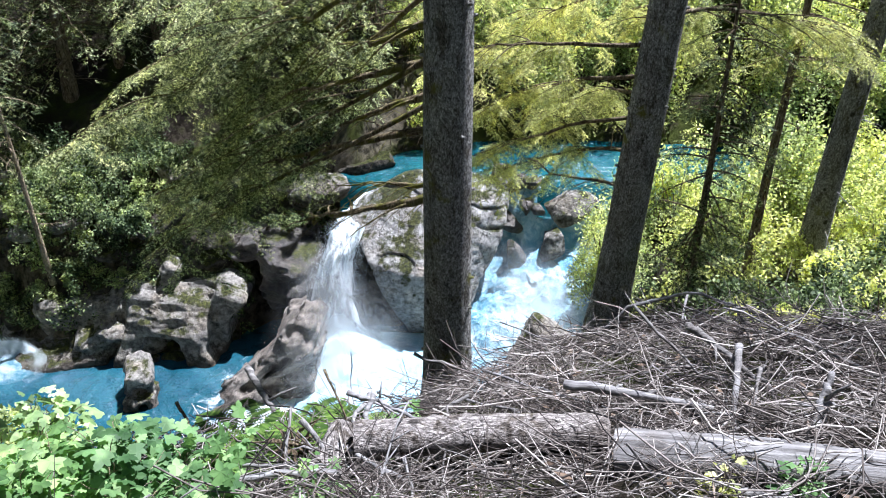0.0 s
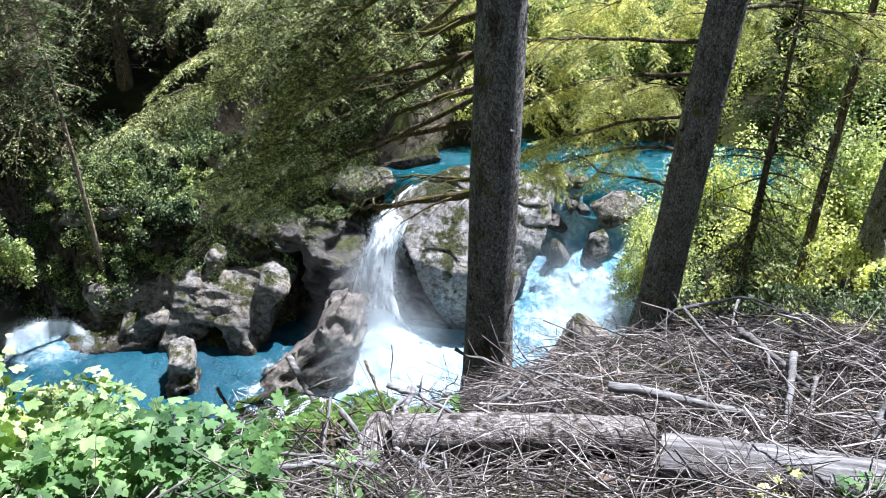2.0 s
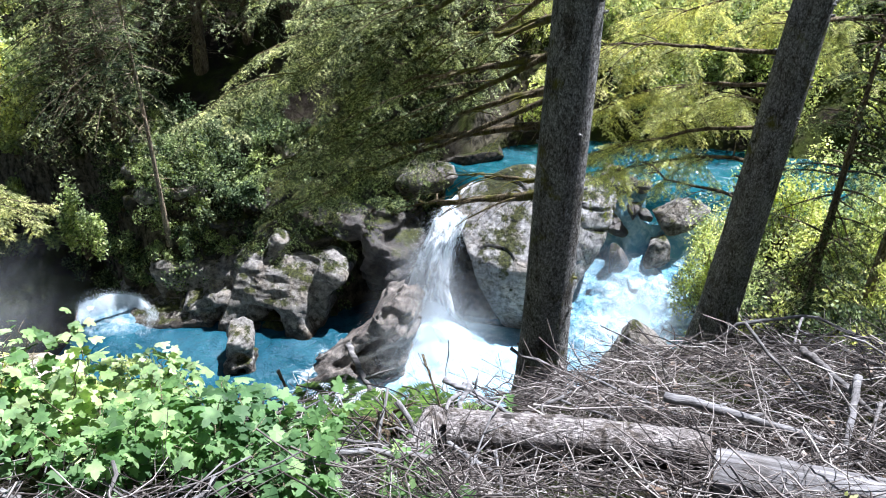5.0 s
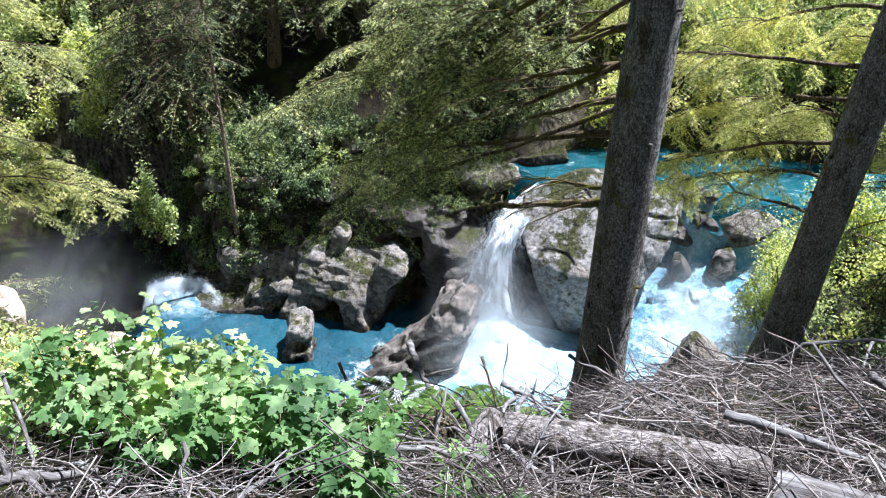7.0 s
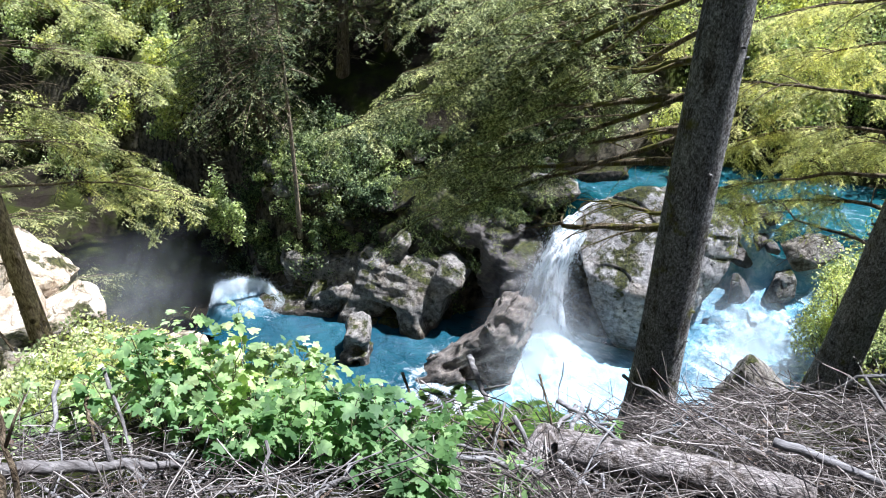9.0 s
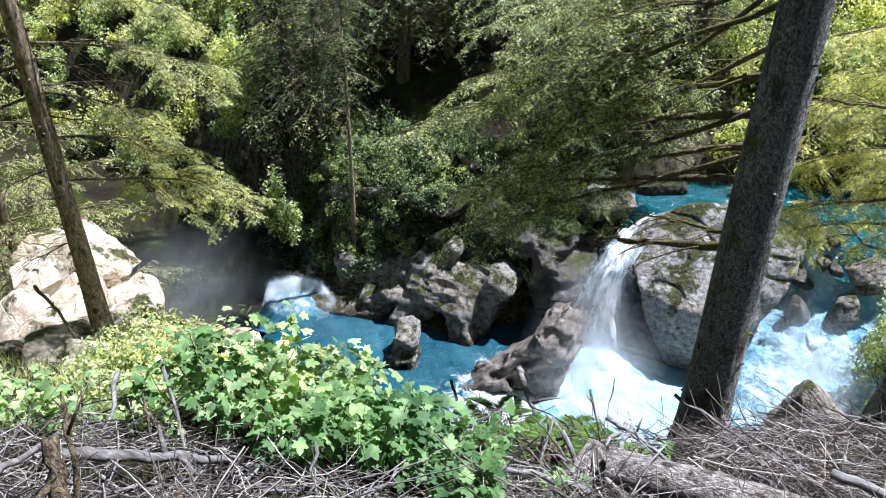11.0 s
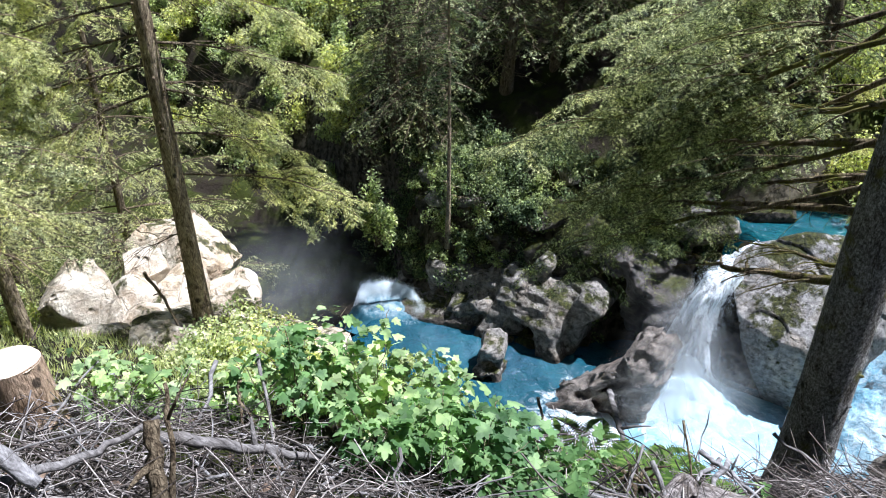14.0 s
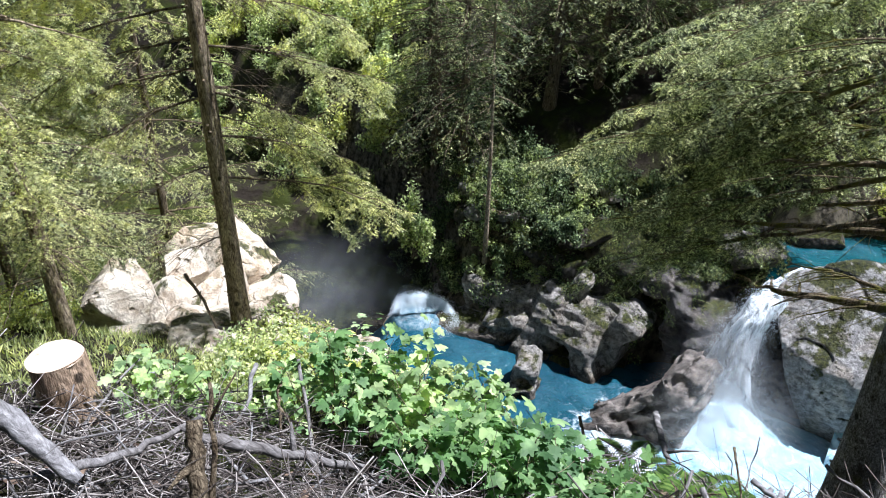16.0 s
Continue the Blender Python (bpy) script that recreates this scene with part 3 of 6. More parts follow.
def skin(name, lo, hi, step, field, material):
    """The surface of a field, as a mesh of quads."""
    ax = [np.arange(lo[k], hi[k], step) for k in range(3)]
    p = np.stack(np.meshgrid(*ax, indexing="ij"), -1)
    d = field(p)
    sh = np.array(d.shape) - 1
    corner = [(a, b, c) for a in (0, 1) for b in (0, 1) for c in (0, 1)]
    vals = np.stack([d[a:a + sh[0], b:b + sh[1], c:c + sh[2]] for a, b, c in corner], -1)
    neg = vals < 0
    live = neg.any(-1) & ~neg.all(-1)
    cell = np.argwhere(live)
    v = vals[live]
    acc, cnt = np.zeros((len(v), 3)), np.zeros((len(v), 1))
    for x in range(8):
        for y in range(x + 1, 8):
            cx, cy = np.array(corner[x]), np.array(corner[y])
            if abs(cx - cy).sum() == 1:
                hit = (v[:, x] < 0) != (v[:, y] < 0)
                t = np.where(hit, v[:, x] / (v[:, x] - v[:, y] + 1e-12), 0)[:, None]
                acc += np.where(hit[:, None], cx + t * (cy - cx), 0)
                cnt += hit[:, None]
    verts = np.asarray(lo) + step * (cell + acc / np.maximum(cnt, 1))
    index = np.full(live.shape, -1)
    index[live] = np.arange(len(cell))
    quads = []
    for k in range(3):
        u, w = (k + 1) % 3, (k + 2) % 3
        s0, s1 = [slice(None)] * 3, [slice(None)] * 3
        s0[k], s1[k] = slice(0, -1), slice(1, None)
        a, b = d[tuple(s0)] < 0, d[tuple(s1)] < 0
        e = np.argwhere(a != b)
        e = e[(e[:, u] > 0) & (e[:, w] > 0) & (e[:, u] < sh[u]) & (e[:, w] < sh[w])]
        flip = a[tuple(e.T)]
        du, dw = np.eye(3, dtype=int)[u], np.eye(3, dtype=int)[w]
        q = np.stack([index[tuple((e - o).T)] for o in (du + dw, dw, 0 * du, du)], -1)
        quads.append(np.where(flip[:, None], q, q[:, ::-1]))
    soup = Soup()
    soup.add(verts, np.concatenate(quads))
    return soup.mesh(name, material, True)


def carved_rock(lo, hi, step, lumps, hollows, material, label, name="rock", soft=0.22, seed=0.0, rough=1.0, layers=0.0, dip=0.35, form=chunk):
    def field(p):
        d = 9.0
        for q in lumps:
            d = blend_in(d, form(p, *q), soft)
        n1 = lump_noise(p, 1.3, seed)
        flat = p * np.array([0.8, 0.8, 1.7]) + 0.25 * n1[..., None]
        d = d + rough * (0.07 * n1 - 0.16 * (0.5 - np.abs(lump_noise(flat, 1.5, seed + 7))) - 0.07 * (0.4 - np.abs(lump_noise(flat, 3.6, seed + 2))) + 0.022 * lump_noise(p, 7.0, seed + 3) + 0.012 * lump_noise(p, 14.0, seed + 5))
        if layers:
            tilt = p[..., 2] + dip * p[..., 0] + 0.12 * n1
            d = d + layers * (np.abs(np.sin(tilt * 9.0)) + 0.55 * np.abs(np.sin(tilt * 23.0 + 3 * n1)))
        for q in hollows:
            d = scoop(d, lump(p, *q), 0.08)
        return d

    ob = new(name, skin(name, lo, hi, step, field, material))
    return tagged(ob, label, "rock")


CAVE = ((-4.3, 13.5, 0.45), (0.42, 1.2, 0.75))
LEDGE = "water-carved limestone ledge with hollows beside the pool"
carved_rock((-9.6, 12.0, -0.5), (-6.4, 14.8, 2.0), 0.036, [
    ((-8.35, 13.2, -0.05), (1.0, 0.55, 0.3), (12, -8, 10)), ((-7.45, 13.5, 0.35), (0.6, 0.6, 0.5), (16, -16, 10)), ((-8.0, 14.0, 0.7), (1.0, 0.6, 0.6), (10, 0, 0)), ((-7.0, 13.9, 0.9), (0.5, 0.5, 0.5), (20, -10, 0))],
    [((-7.5, 12.85, 0.55), (0.26, 0.16, 0.12), (0, -20, 0)), ((-7.1, 13.0, 0.25), (0.12, 0.2, 0.3)), ((-7.8, 13.2, 0.75), (0.2, 0.16, 0.1)), ((-7.25, 13.2, 0.85), (0.14, 0.14, 0.16)), ((-8.1, 13.4, 0.95), (0.25, 0.16, 0.14))],
    M_ROCK, "low sloping rock ledge blotched with moss at the waterline", "rock_ledge", 0.12, 1.0, 0.7, 0.03, -0.3, slab)
carved_rock((-7.4, 12.3, -0.5), (-5.9, 14.6, 2.0), 0.036, [
    ((-6.85, 13.3, 0.35), (0.24, 0.42, 0.85), (-14, 24, 12)), ((-6.55, 13.8, 0.9), (0.4, 0.5, 0.6), (0, 10, 0))], [((-6.45, 12.8, 0.1), (0.12, 0.3, 0.3))],
    M_ROCK, LEDGE, "rock_ledge", 0.12, 4.0, 0.4, 0.0, 0.0, slab)
carved_rock((-7.2, 12.0, -0.5), (-3.9, 14.9, 2.6), 0.034, [
    ((-5.8, 13.6, 0.75), (0.78, 0.55, 0.5), (-32, 6, -4)), ((-5.36, 13.25, 0.2), (0.3, 0.42, 0.62), (-14, -24, 0)), ((-6.3, 13.9, 1.0), (0.6, 0.55, 0.5), (-20, 10, 0)),
    ((-4.85, 13.75, 0.8), (0.36, 0.55, 0.8), (0, 26, 0)), ((-5.3, 14.0, 1.1), (0.8, 0.5, 0.4), (-6, -6, 0)), ((-6.0, 13.85, 1.6), (0.16, 0.22, 0.45), (0, 26, 0))],
    [((-6.2, 12.55, -0.2), (0.42, 0.75, 0.4), (0, 14, 0)), ((-5.3, 13.5, 1.52), (0.42, 0.28, 0.14)), ((-4.35, 13.3, 0.4), (0.36, 1.1, 0.7))],
    M_ROCK, "pale water-carved slab arching over the pool", "rock_slab", 0.1, 7.0, 0.6, 0.02, 0.3, slab)
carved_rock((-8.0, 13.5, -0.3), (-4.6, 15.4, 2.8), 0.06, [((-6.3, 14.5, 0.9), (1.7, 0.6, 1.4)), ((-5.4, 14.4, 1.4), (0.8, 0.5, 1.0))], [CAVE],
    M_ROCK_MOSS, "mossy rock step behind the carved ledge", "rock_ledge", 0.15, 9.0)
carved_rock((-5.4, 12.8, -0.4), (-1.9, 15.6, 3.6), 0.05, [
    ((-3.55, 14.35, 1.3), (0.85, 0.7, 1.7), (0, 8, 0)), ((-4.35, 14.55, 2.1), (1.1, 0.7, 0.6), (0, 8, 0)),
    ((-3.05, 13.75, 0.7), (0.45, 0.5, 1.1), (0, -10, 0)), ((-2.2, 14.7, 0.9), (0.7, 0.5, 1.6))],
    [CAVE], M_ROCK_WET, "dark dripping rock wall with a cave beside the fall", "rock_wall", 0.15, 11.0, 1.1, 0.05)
carved_rock((-5.9, 10.7, -0.5), (-2.0, 13.6, 2.3), 0.034, [
    ((-2.95, 12.55, 0.7), (0.42, 0.55, 1.0), (0, 6, 0)), ((-3.5, 12.3, 0.5), (1.15, 0.5, 0.36), (-20, -40, 0)),
    ((-3.2, 12.2, 0.0), (0.7, 0.5, 0.6), (0, -10, 0)), ((-4.4, 11.75, -0.1), (0.8, 0.4, 0.2), (-12, -16, 14))],
    [((-4.05, 11.9, 0.55), (0.22, 0.2, 0.14), (0, -40, 0)), ((-2.95, 12.05, 1.5), (0.2, 0.16, 0.13)), ((-4.55, 11.6, 0.1), (0.3, 0.16, 0.1), (0, -16, 0)), ((-3.3, 11.95, 0.75), (0.5, 0.12, 0.08), (0, -40, 0)), ((-3.6, 11.75, 0.3), (0.4, 0.12, 0.1), (0, -40, 0))],
    M_ROCK_FOOT, "dark layered water-worn rock standing at the foot of the fall", "rock", 0.1, 23.0, 0.85, 0.065, -0.85, slab)
carved_rock((-7.0, 11.2, -0.5), (-5.6, 12.6, 1.3), 0.026, [
    ((-6.3, 11.95, 0.2), (0.26, 0.34, 0.62), (14, 10, 20)), ((-6.2, 11.75, -0.05), (0.32, 0.3, 0.3), (0, 0, 10)), ((-6.28, 12.05, 0.6), (0.2, 0.22, 0.2), (20, -10, 30))],
    [((-6.15, 11.6, 0.32), (0.13, 0.13, 0.11)), ((-6.42, 11.65, 0.12), (0.1, 0.12, 0.12)), ((-6.4, 11.75, 0.62), (0.1, 0.1, 0.09)), ((-6.1, 11.5, 0.0), (0.1, 0.1, 0.14))],
    M_ROCK, "small pale rock with dark hollows jutting out of the pool", "rock", 0.06, 33.0, 0.6, 0.03, -0.5, slab)


def build_boulder():
    rng = np.random.default_rng(44)
    pit = [(rng.uniform(-1.7, 1.3), rng.uniform(0.3, 3.1), rng.uniform(0.02, 0.08)) for _ in range(130)]

    def field(p):
        d = blend_in(lump(p, (-0.05, 14.75, 1.6), (2.2, 1.5, 2.1)), lump(p, (-0.9, 14.5, 2.3), (1.2, 1.0, 0.85)), 0.3)
        planes = [((-0.9, -0.1, -0.42), (-1.2, 13.7, 1.1)), ((0.9, 0.0, -0.43), (0.95, 13.7, 1.7)), ((0.1, -0.97, -0.12), (0, 13.45, 0.6)), ((0.45, -0.85, 0.25), (0.7, 13.7, 1.6)),
                  ((0.1, -0.3, 0.95), (0, 14.3, 3.2)), ((-0.1, -0.68, 0.74), (-0.3, 13.85, 2.45)), ((0.95, -0.2, 0.25), (1.35, 14, 2.5)), ((-0.5, -0.6, 0.6), (-1.2, 14.0, 2.95))]
        n1 = lump_noise(p, 1.1, 3.0)
        for n, c in planes:
            d = -blend_in(-d, -((p - np.asarray(c)) @ unit(n) + 0.06 * n1), 0.06)
        d = d + 0.035 * lump_noise(p, 2.2, 5.0) + 0.018 * lump_noise(p, 6.0, 8.0) + 0.012 * lump_noise(p, 14.0, 2.0)
        seam = np.abs(lump_noise(p * np.array([1.0, 1.0, 1.6]), 0.9, 9.0))
        d = d + 0.07 * np.clip(1 - seam / 0.05, 0, 1)
        near = np.abs(d) < 0.25
        q = p[near]
        cut = d[near]
        for x, z, r in pit:
            h = np.hypot((q[:, 0] - x), (q[:, 2] - z) * 1.5)
            cut = cut + 0.7 * np.clip(r - h, 0, None) * (q[:, 1] < 14.6)
        d[near] = cut
        return d

    ob = new("boulder", skin("boulder", (-2.5, 13.0, -0.4), (1.9, 16.2, 3.8), 0.04, field, M_ROCK_BIG))
    tagged(ob, "huge pale pitted limestone boulder beside the fall", "rock")


build_boulder()
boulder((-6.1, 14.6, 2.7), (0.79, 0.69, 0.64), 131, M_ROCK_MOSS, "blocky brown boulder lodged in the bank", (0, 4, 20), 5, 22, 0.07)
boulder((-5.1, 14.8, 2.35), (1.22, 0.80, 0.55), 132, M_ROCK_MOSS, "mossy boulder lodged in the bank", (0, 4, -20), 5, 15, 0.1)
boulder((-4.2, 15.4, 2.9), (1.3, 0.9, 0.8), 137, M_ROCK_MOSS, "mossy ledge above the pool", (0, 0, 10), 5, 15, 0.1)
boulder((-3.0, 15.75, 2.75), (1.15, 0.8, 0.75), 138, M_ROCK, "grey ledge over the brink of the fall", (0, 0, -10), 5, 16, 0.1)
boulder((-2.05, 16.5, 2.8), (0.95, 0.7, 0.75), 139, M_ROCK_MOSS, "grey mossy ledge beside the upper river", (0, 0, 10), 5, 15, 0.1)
boulder((2.85, 15.05, 2.5), (0.75, 0.5, 0.62), 443, M_ROCK, "grey rock damming the upper river at the rapids", (0, 6, 10), 5, 26, 0.08)
boulder((2.45, 14.6, 1.9), (0.42, 0.45, 0.6), 441, M_ROCK, "grey rock with a dark wet foot in the rapids", (0, 12, 30), 5, 26, 0.08)
boulder((1.6, 14.45, 1.65), (0.36, 0.4, 0.55), 442, M_ROCK_WET, "dark wet rock washed by the rapids", (0, -10, 20), 5, 26, 0.08)
boulder((1.2, 15.35, 2.1), (0.55, 0.7, 1.0), 144, M_ROCK_WET, "dark wet rock beside the huge boulder", (0, 0, 20), 5, 16, 0.09)
for k, (x, y, s) in enumerate([(1.45, 15.35, 0.28), (1.75, 15.5, 0.24), (2.0, 15.3, 0.2), (1.5, 14.95, 0.24), (1.3, 15.7, 0.34), (1.85, 15.05, 0.18), (2.1, 15.0, 0.16)]):
    boulder((x, y, float(rapids_z(x, min(y, 15.3))) + 0.05), (s * 1.4, s * 1.1, s * 1.2), 150 + k, M_ROCK_WET, "small black rock at the head of the rapids", (0, 0, 50 * k), 3, 12, 0.1)
boulder((3.5, 15.1, 2.45), (0.5, 0.4, 0.45), 161, M_ROCK_WET, "dark wet rock damming the upper river", (0, 0, 10), 5, 14, 0.1)
boulder((4.15, 14.9, 2.5), (0.45, 0.4, 0.5), 162, M_ROCK_WET, "dark wet rock damming the upper river", (0, 0, 60), 5, 14, 0.1)
rk = np.random.default_rng(15)
bank_rocks = [rock_mesh("boulder", (1, 0.8, 0.75), 900 + k, (M_ROCK_MOSS, M_ROCK, M_ROCK_MOSS)[k % 3], 3, 12, 0.12) for k in range(9)]
for k in range(120):
    x = rk.uniform(-10.0, -2.7)
    d = rk.uniform(0.0, 2.6)
    y = float(shore(x)) + d
    s = rk.uniform(0.2, 0.55)
    ob = new("boulder", bank_rocks[k % 9])
    ob.matrix_world = pose(x, y, float(ground_z(x, y)), rk.uniform(-20, 20), rk.uniform(-20, 20), rk.uniform(0, 360)) @ Matrix.Diagonal((s, s, s, 1))
    tagged(ob, "weathered rock bedded in the far bank", "rock", "bank rocks")
boulder((1.75, 10.2, 2.6), (0.75, 0.6, 0.6), 61, M_ROCK, "brown rock on the near bank above the rapids", (0, 0, 10), 5, 14, 0.080)
boulder((1.85, 9.2, 3.1), (0.55, 0.5, 0.3), 62, M_ROCK_MOSS, "rock with bright moss on the near bank", (0, 0, 10), 5, 14, 0.080)
boulder((-0.62, 2.97, 7.5), (0.14, 0.12, 0.12), 64, M_ROCK_MOSS, "brown stone lying among ferns", (0, 0, 0), 4, 12, 0.06)
boulder((-1.2, 6.0, 5.0), (0.3, 0.28, 0.28), 63, M_ROCK, "round brown rock on the near slope", (0, 0, 10), 5, 12, 0.064)
WB = "sunlit pale granite boulder on the near bank"
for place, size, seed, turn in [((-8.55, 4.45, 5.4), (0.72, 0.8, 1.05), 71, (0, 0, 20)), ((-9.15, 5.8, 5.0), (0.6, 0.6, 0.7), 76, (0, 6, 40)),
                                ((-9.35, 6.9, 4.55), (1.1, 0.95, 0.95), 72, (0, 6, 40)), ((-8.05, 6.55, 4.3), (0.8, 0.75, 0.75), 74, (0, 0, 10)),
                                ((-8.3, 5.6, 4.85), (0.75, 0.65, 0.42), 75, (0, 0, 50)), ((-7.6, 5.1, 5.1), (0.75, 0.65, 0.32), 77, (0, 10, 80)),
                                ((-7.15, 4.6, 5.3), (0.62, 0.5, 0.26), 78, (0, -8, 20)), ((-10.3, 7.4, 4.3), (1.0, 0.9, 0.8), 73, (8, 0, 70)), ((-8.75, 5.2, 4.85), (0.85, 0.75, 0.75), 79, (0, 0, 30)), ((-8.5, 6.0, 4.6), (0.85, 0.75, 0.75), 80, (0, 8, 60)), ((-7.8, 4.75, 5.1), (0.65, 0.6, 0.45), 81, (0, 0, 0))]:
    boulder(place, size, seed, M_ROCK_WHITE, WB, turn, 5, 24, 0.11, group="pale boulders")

# Low pale stones that lighten the slope like blown-out sunlit ground.
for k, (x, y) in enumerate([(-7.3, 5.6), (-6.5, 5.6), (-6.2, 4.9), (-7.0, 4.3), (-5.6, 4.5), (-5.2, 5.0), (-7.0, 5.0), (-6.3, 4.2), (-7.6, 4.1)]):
    boulder((x, y, float(ground_z(x, y))), (0.6, 0.5, 0.18), 790 + k, M_ROCK_WHITE, "low pale stone in the grass, sunlight put into its colour", (0, 0, 47 * k), 4, 12, 0.1, group="pale boulders")


# ---- falling water and foam ----
def build_fall():
    rng = np.random.default_rng(5)
    line = np.array([(-1.5, 15.6, 2.9), (-1.75, 14.9, 2.92), (-2.08, 14.2, 2.62), (-2.3, 13.95, 2.0), (-2.38, 13.6, 1.25), (-2.3, 13.3, 0.65), (-2.1, 13.0, 0.2), (-1.85, 12.6, -0.15)])
    wide = np.array([0.4, 0.6, 0.66, 0.7, 0.85, 1.25, 1.9, 2.6])

    def along(q, a, out):
        c = np.stack([np.interp(q, np.arange(8), line[:, k]) for k in range(3)], -1)
        w = np.interp(q, np.arange(8), wide)
        c[..., 0] += (a - 0.5) * w
        c[..., 1] += (a - 0.5) * 0.2 * w - out * np.clip(q - 1.5, 0, 1)
        return c

    nu, nv = 44, 64
    i, j = np.meshgrid(np.arange(nv - 1), np.arange(nu - 1), indexing="ij")
    quads = np.stack([i * nu + j, i * nu + j + 1, (i + 1) * nu + j + 1, (i + 1) * nu + j], -1).reshape(-1, 4)
    ob = thing("waterfall", (0, 0, 0), "white plunging waterfall between dark rock and pale boulder", "waterfall")
    for k, (lo, hi, push) in enumerate([(0.08, 0.92, 0.0), (-0.02, 0.8, 0.09), (0.15, 1.04, 0.13), (0.2, 0.75, 0.2)]):
        u, q = np.meshgrid(np.linspace(lo, hi, nu), np.linspace(0 if k == 0 else 1.3, 7, nv))
        bulge = 0.28 * np.sin(np.pi * np.clip(u, 0, 1)) + 0.06 * np.sin(u * 23 + 2.5 * np.sin(q + k)) + 0.05 * np.sin(u * 12 - q * 2 + 3 * k) + push
        soup = Soup()
        soup.add(along(q, u + 0.05 * np.sin(q * 2.3 + k * 2), bulge), quads)
        part("water_sheet", soup.mesh("water_sheet", M_FALL, True), ob)
    n = 48000
    qq = rng.uniform(1.4, 7.0, n) ** 0.9 * 7 / 7 ** 0.9
    drops = along(qq, rng.normal(0.5, 0.3, n), 0.28 + rng.normal(0, 0.12, n)) + rng.normal(0, 0.035, (n, 3))
    mist = Soup()
    add_blades(mist, drops, rng.normal(size=(n, 3)) * 0.4 + np.array([0, 0, -1]), rng.uniform(0.01, 0.04, n), 0.008, rng, 3.0)
    part("spray", mist.mesh("spray", M_SPRAY), ob, "drops torn from the fall", "stuff")


build_fall()


def foam_z(x, y):
    z = -0.1 + 0.17 * sstep(x, -3.3, -2.4) + 0.55 * np.exp(-((x + 2.2) ** 2 / 0.7 + (y - 12.9) ** 2 / 0.45)) + 0.3 * np.exp(-((x + 1.8) ** 2 / 1.2 + (y - 12.2) ** 2 / 0.9))
    z = z + 0.2 * np.exp(-((x + 0.6) ** 2 / 0.9 + (y - 12.6) ** 2 / 0.8))
    n = 0.5 * wobble(x, y, 5, 1) + 0.3 * wobble(x, y, 11, 2) + 0.2 * wobble(x, y, 23, 3)
    return z + 0.07 * n * np.clip(z + 0.25, 0, 1)


sheet("water_foam", np.arange(-3.8, 0.9, 0.035), np.arange(10.6, 13.8, 0.035), foam_z, M_FOAM, "dazzling white foam churned up under the fall")
def wave_z(x, y):
    dx, dy = (x + 9.45) / 0.85, (y - 12.55) / 0.6
    r = np.hypot(dx, dy) + 0.12 * wobble(x, y, 3, 2)
    rim = sstep(dy - 0.5 * dx + 0.3 * wobble(x, y, 3, 4), -0.9, 0.9)
    z = -0.2 + 0.3 * np.exp(-(r / 0.9) ** 4) + 0.5 * np.exp(-((r - 1) / 0.26) ** 2) * rim
    n = 0.5 * wobble(x, y, 7, 1) + 0.5 * wobble(x, y, 15, 2) + 0.4 * wobble(x, y, 31, 3)
    return z + 0.1 * n * np.clip(z + 0.1, 0, 1) - 2.5 * sstep(-x, 10.4, 10.9)


sheet("water_wave", np.arange(-10.7, -8.0, 0.03), np.arange(11.5, 13.7, 0.03), wave_z, M_WAVE, "white curling wave at the head of the lower gorge")


def build_spray(name, place, size, count, seed, label, grain=0.012):
    rng = np.random.default_rng(seed)
    p = rng.normal(size=(count, 3)) * np.asarray(size) + np.asarray(place)
    soup = Soup()
    add_blades(soup, p, rng.normal(size=(count, 3)), grain * rng.uniform(0.5, 1.6, count), grain, rng, 3.0)
    tagged(new(name, soup.mesh(name, M_SPRAY)), label, "spray", "", "stuff")


build_spray("spray", (-1.8, 12.6, 0.6), (0.6, 0.35, 0.4), 26000, 1, "fine white spray hanging over the fall's foot", 0.0055)
build_spray("spray", (2.3, 13.6, 1.3), (0.9, 0.7, 0.3), 14000, 2, "fine white spray over the rapids", 0.006)
def build_rim_spray():
    rng = np.random.default_rng(4)
    n = 30000
    a = rng.uniform(-0.6, np.pi + 0.5, n)
    out = 1 + rng.normal(0, 0.13, n)
    x, y = -9.45 + 0.85 * np.cos(a) * out, 12.55 + 0.6 * np.sin(a) * out
    z = wave_z(x, y) + np.abs(rng.normal(0, 0.1, n)) * rng.uniform(0, 1, n)
    soup = Soup()
    add_blades(soup, np.stack([x, y, z], -1), rng.normal(size=(n, 3)), rng.uniform(0.006, 0.02, n), 0.008, rng, 3.0)
    tagged(new("spray", soup.mesh("spray", M_SPRAY)), "white spray flung up by the curling wave", "spray", "", "stuff")


build_rim_spray()


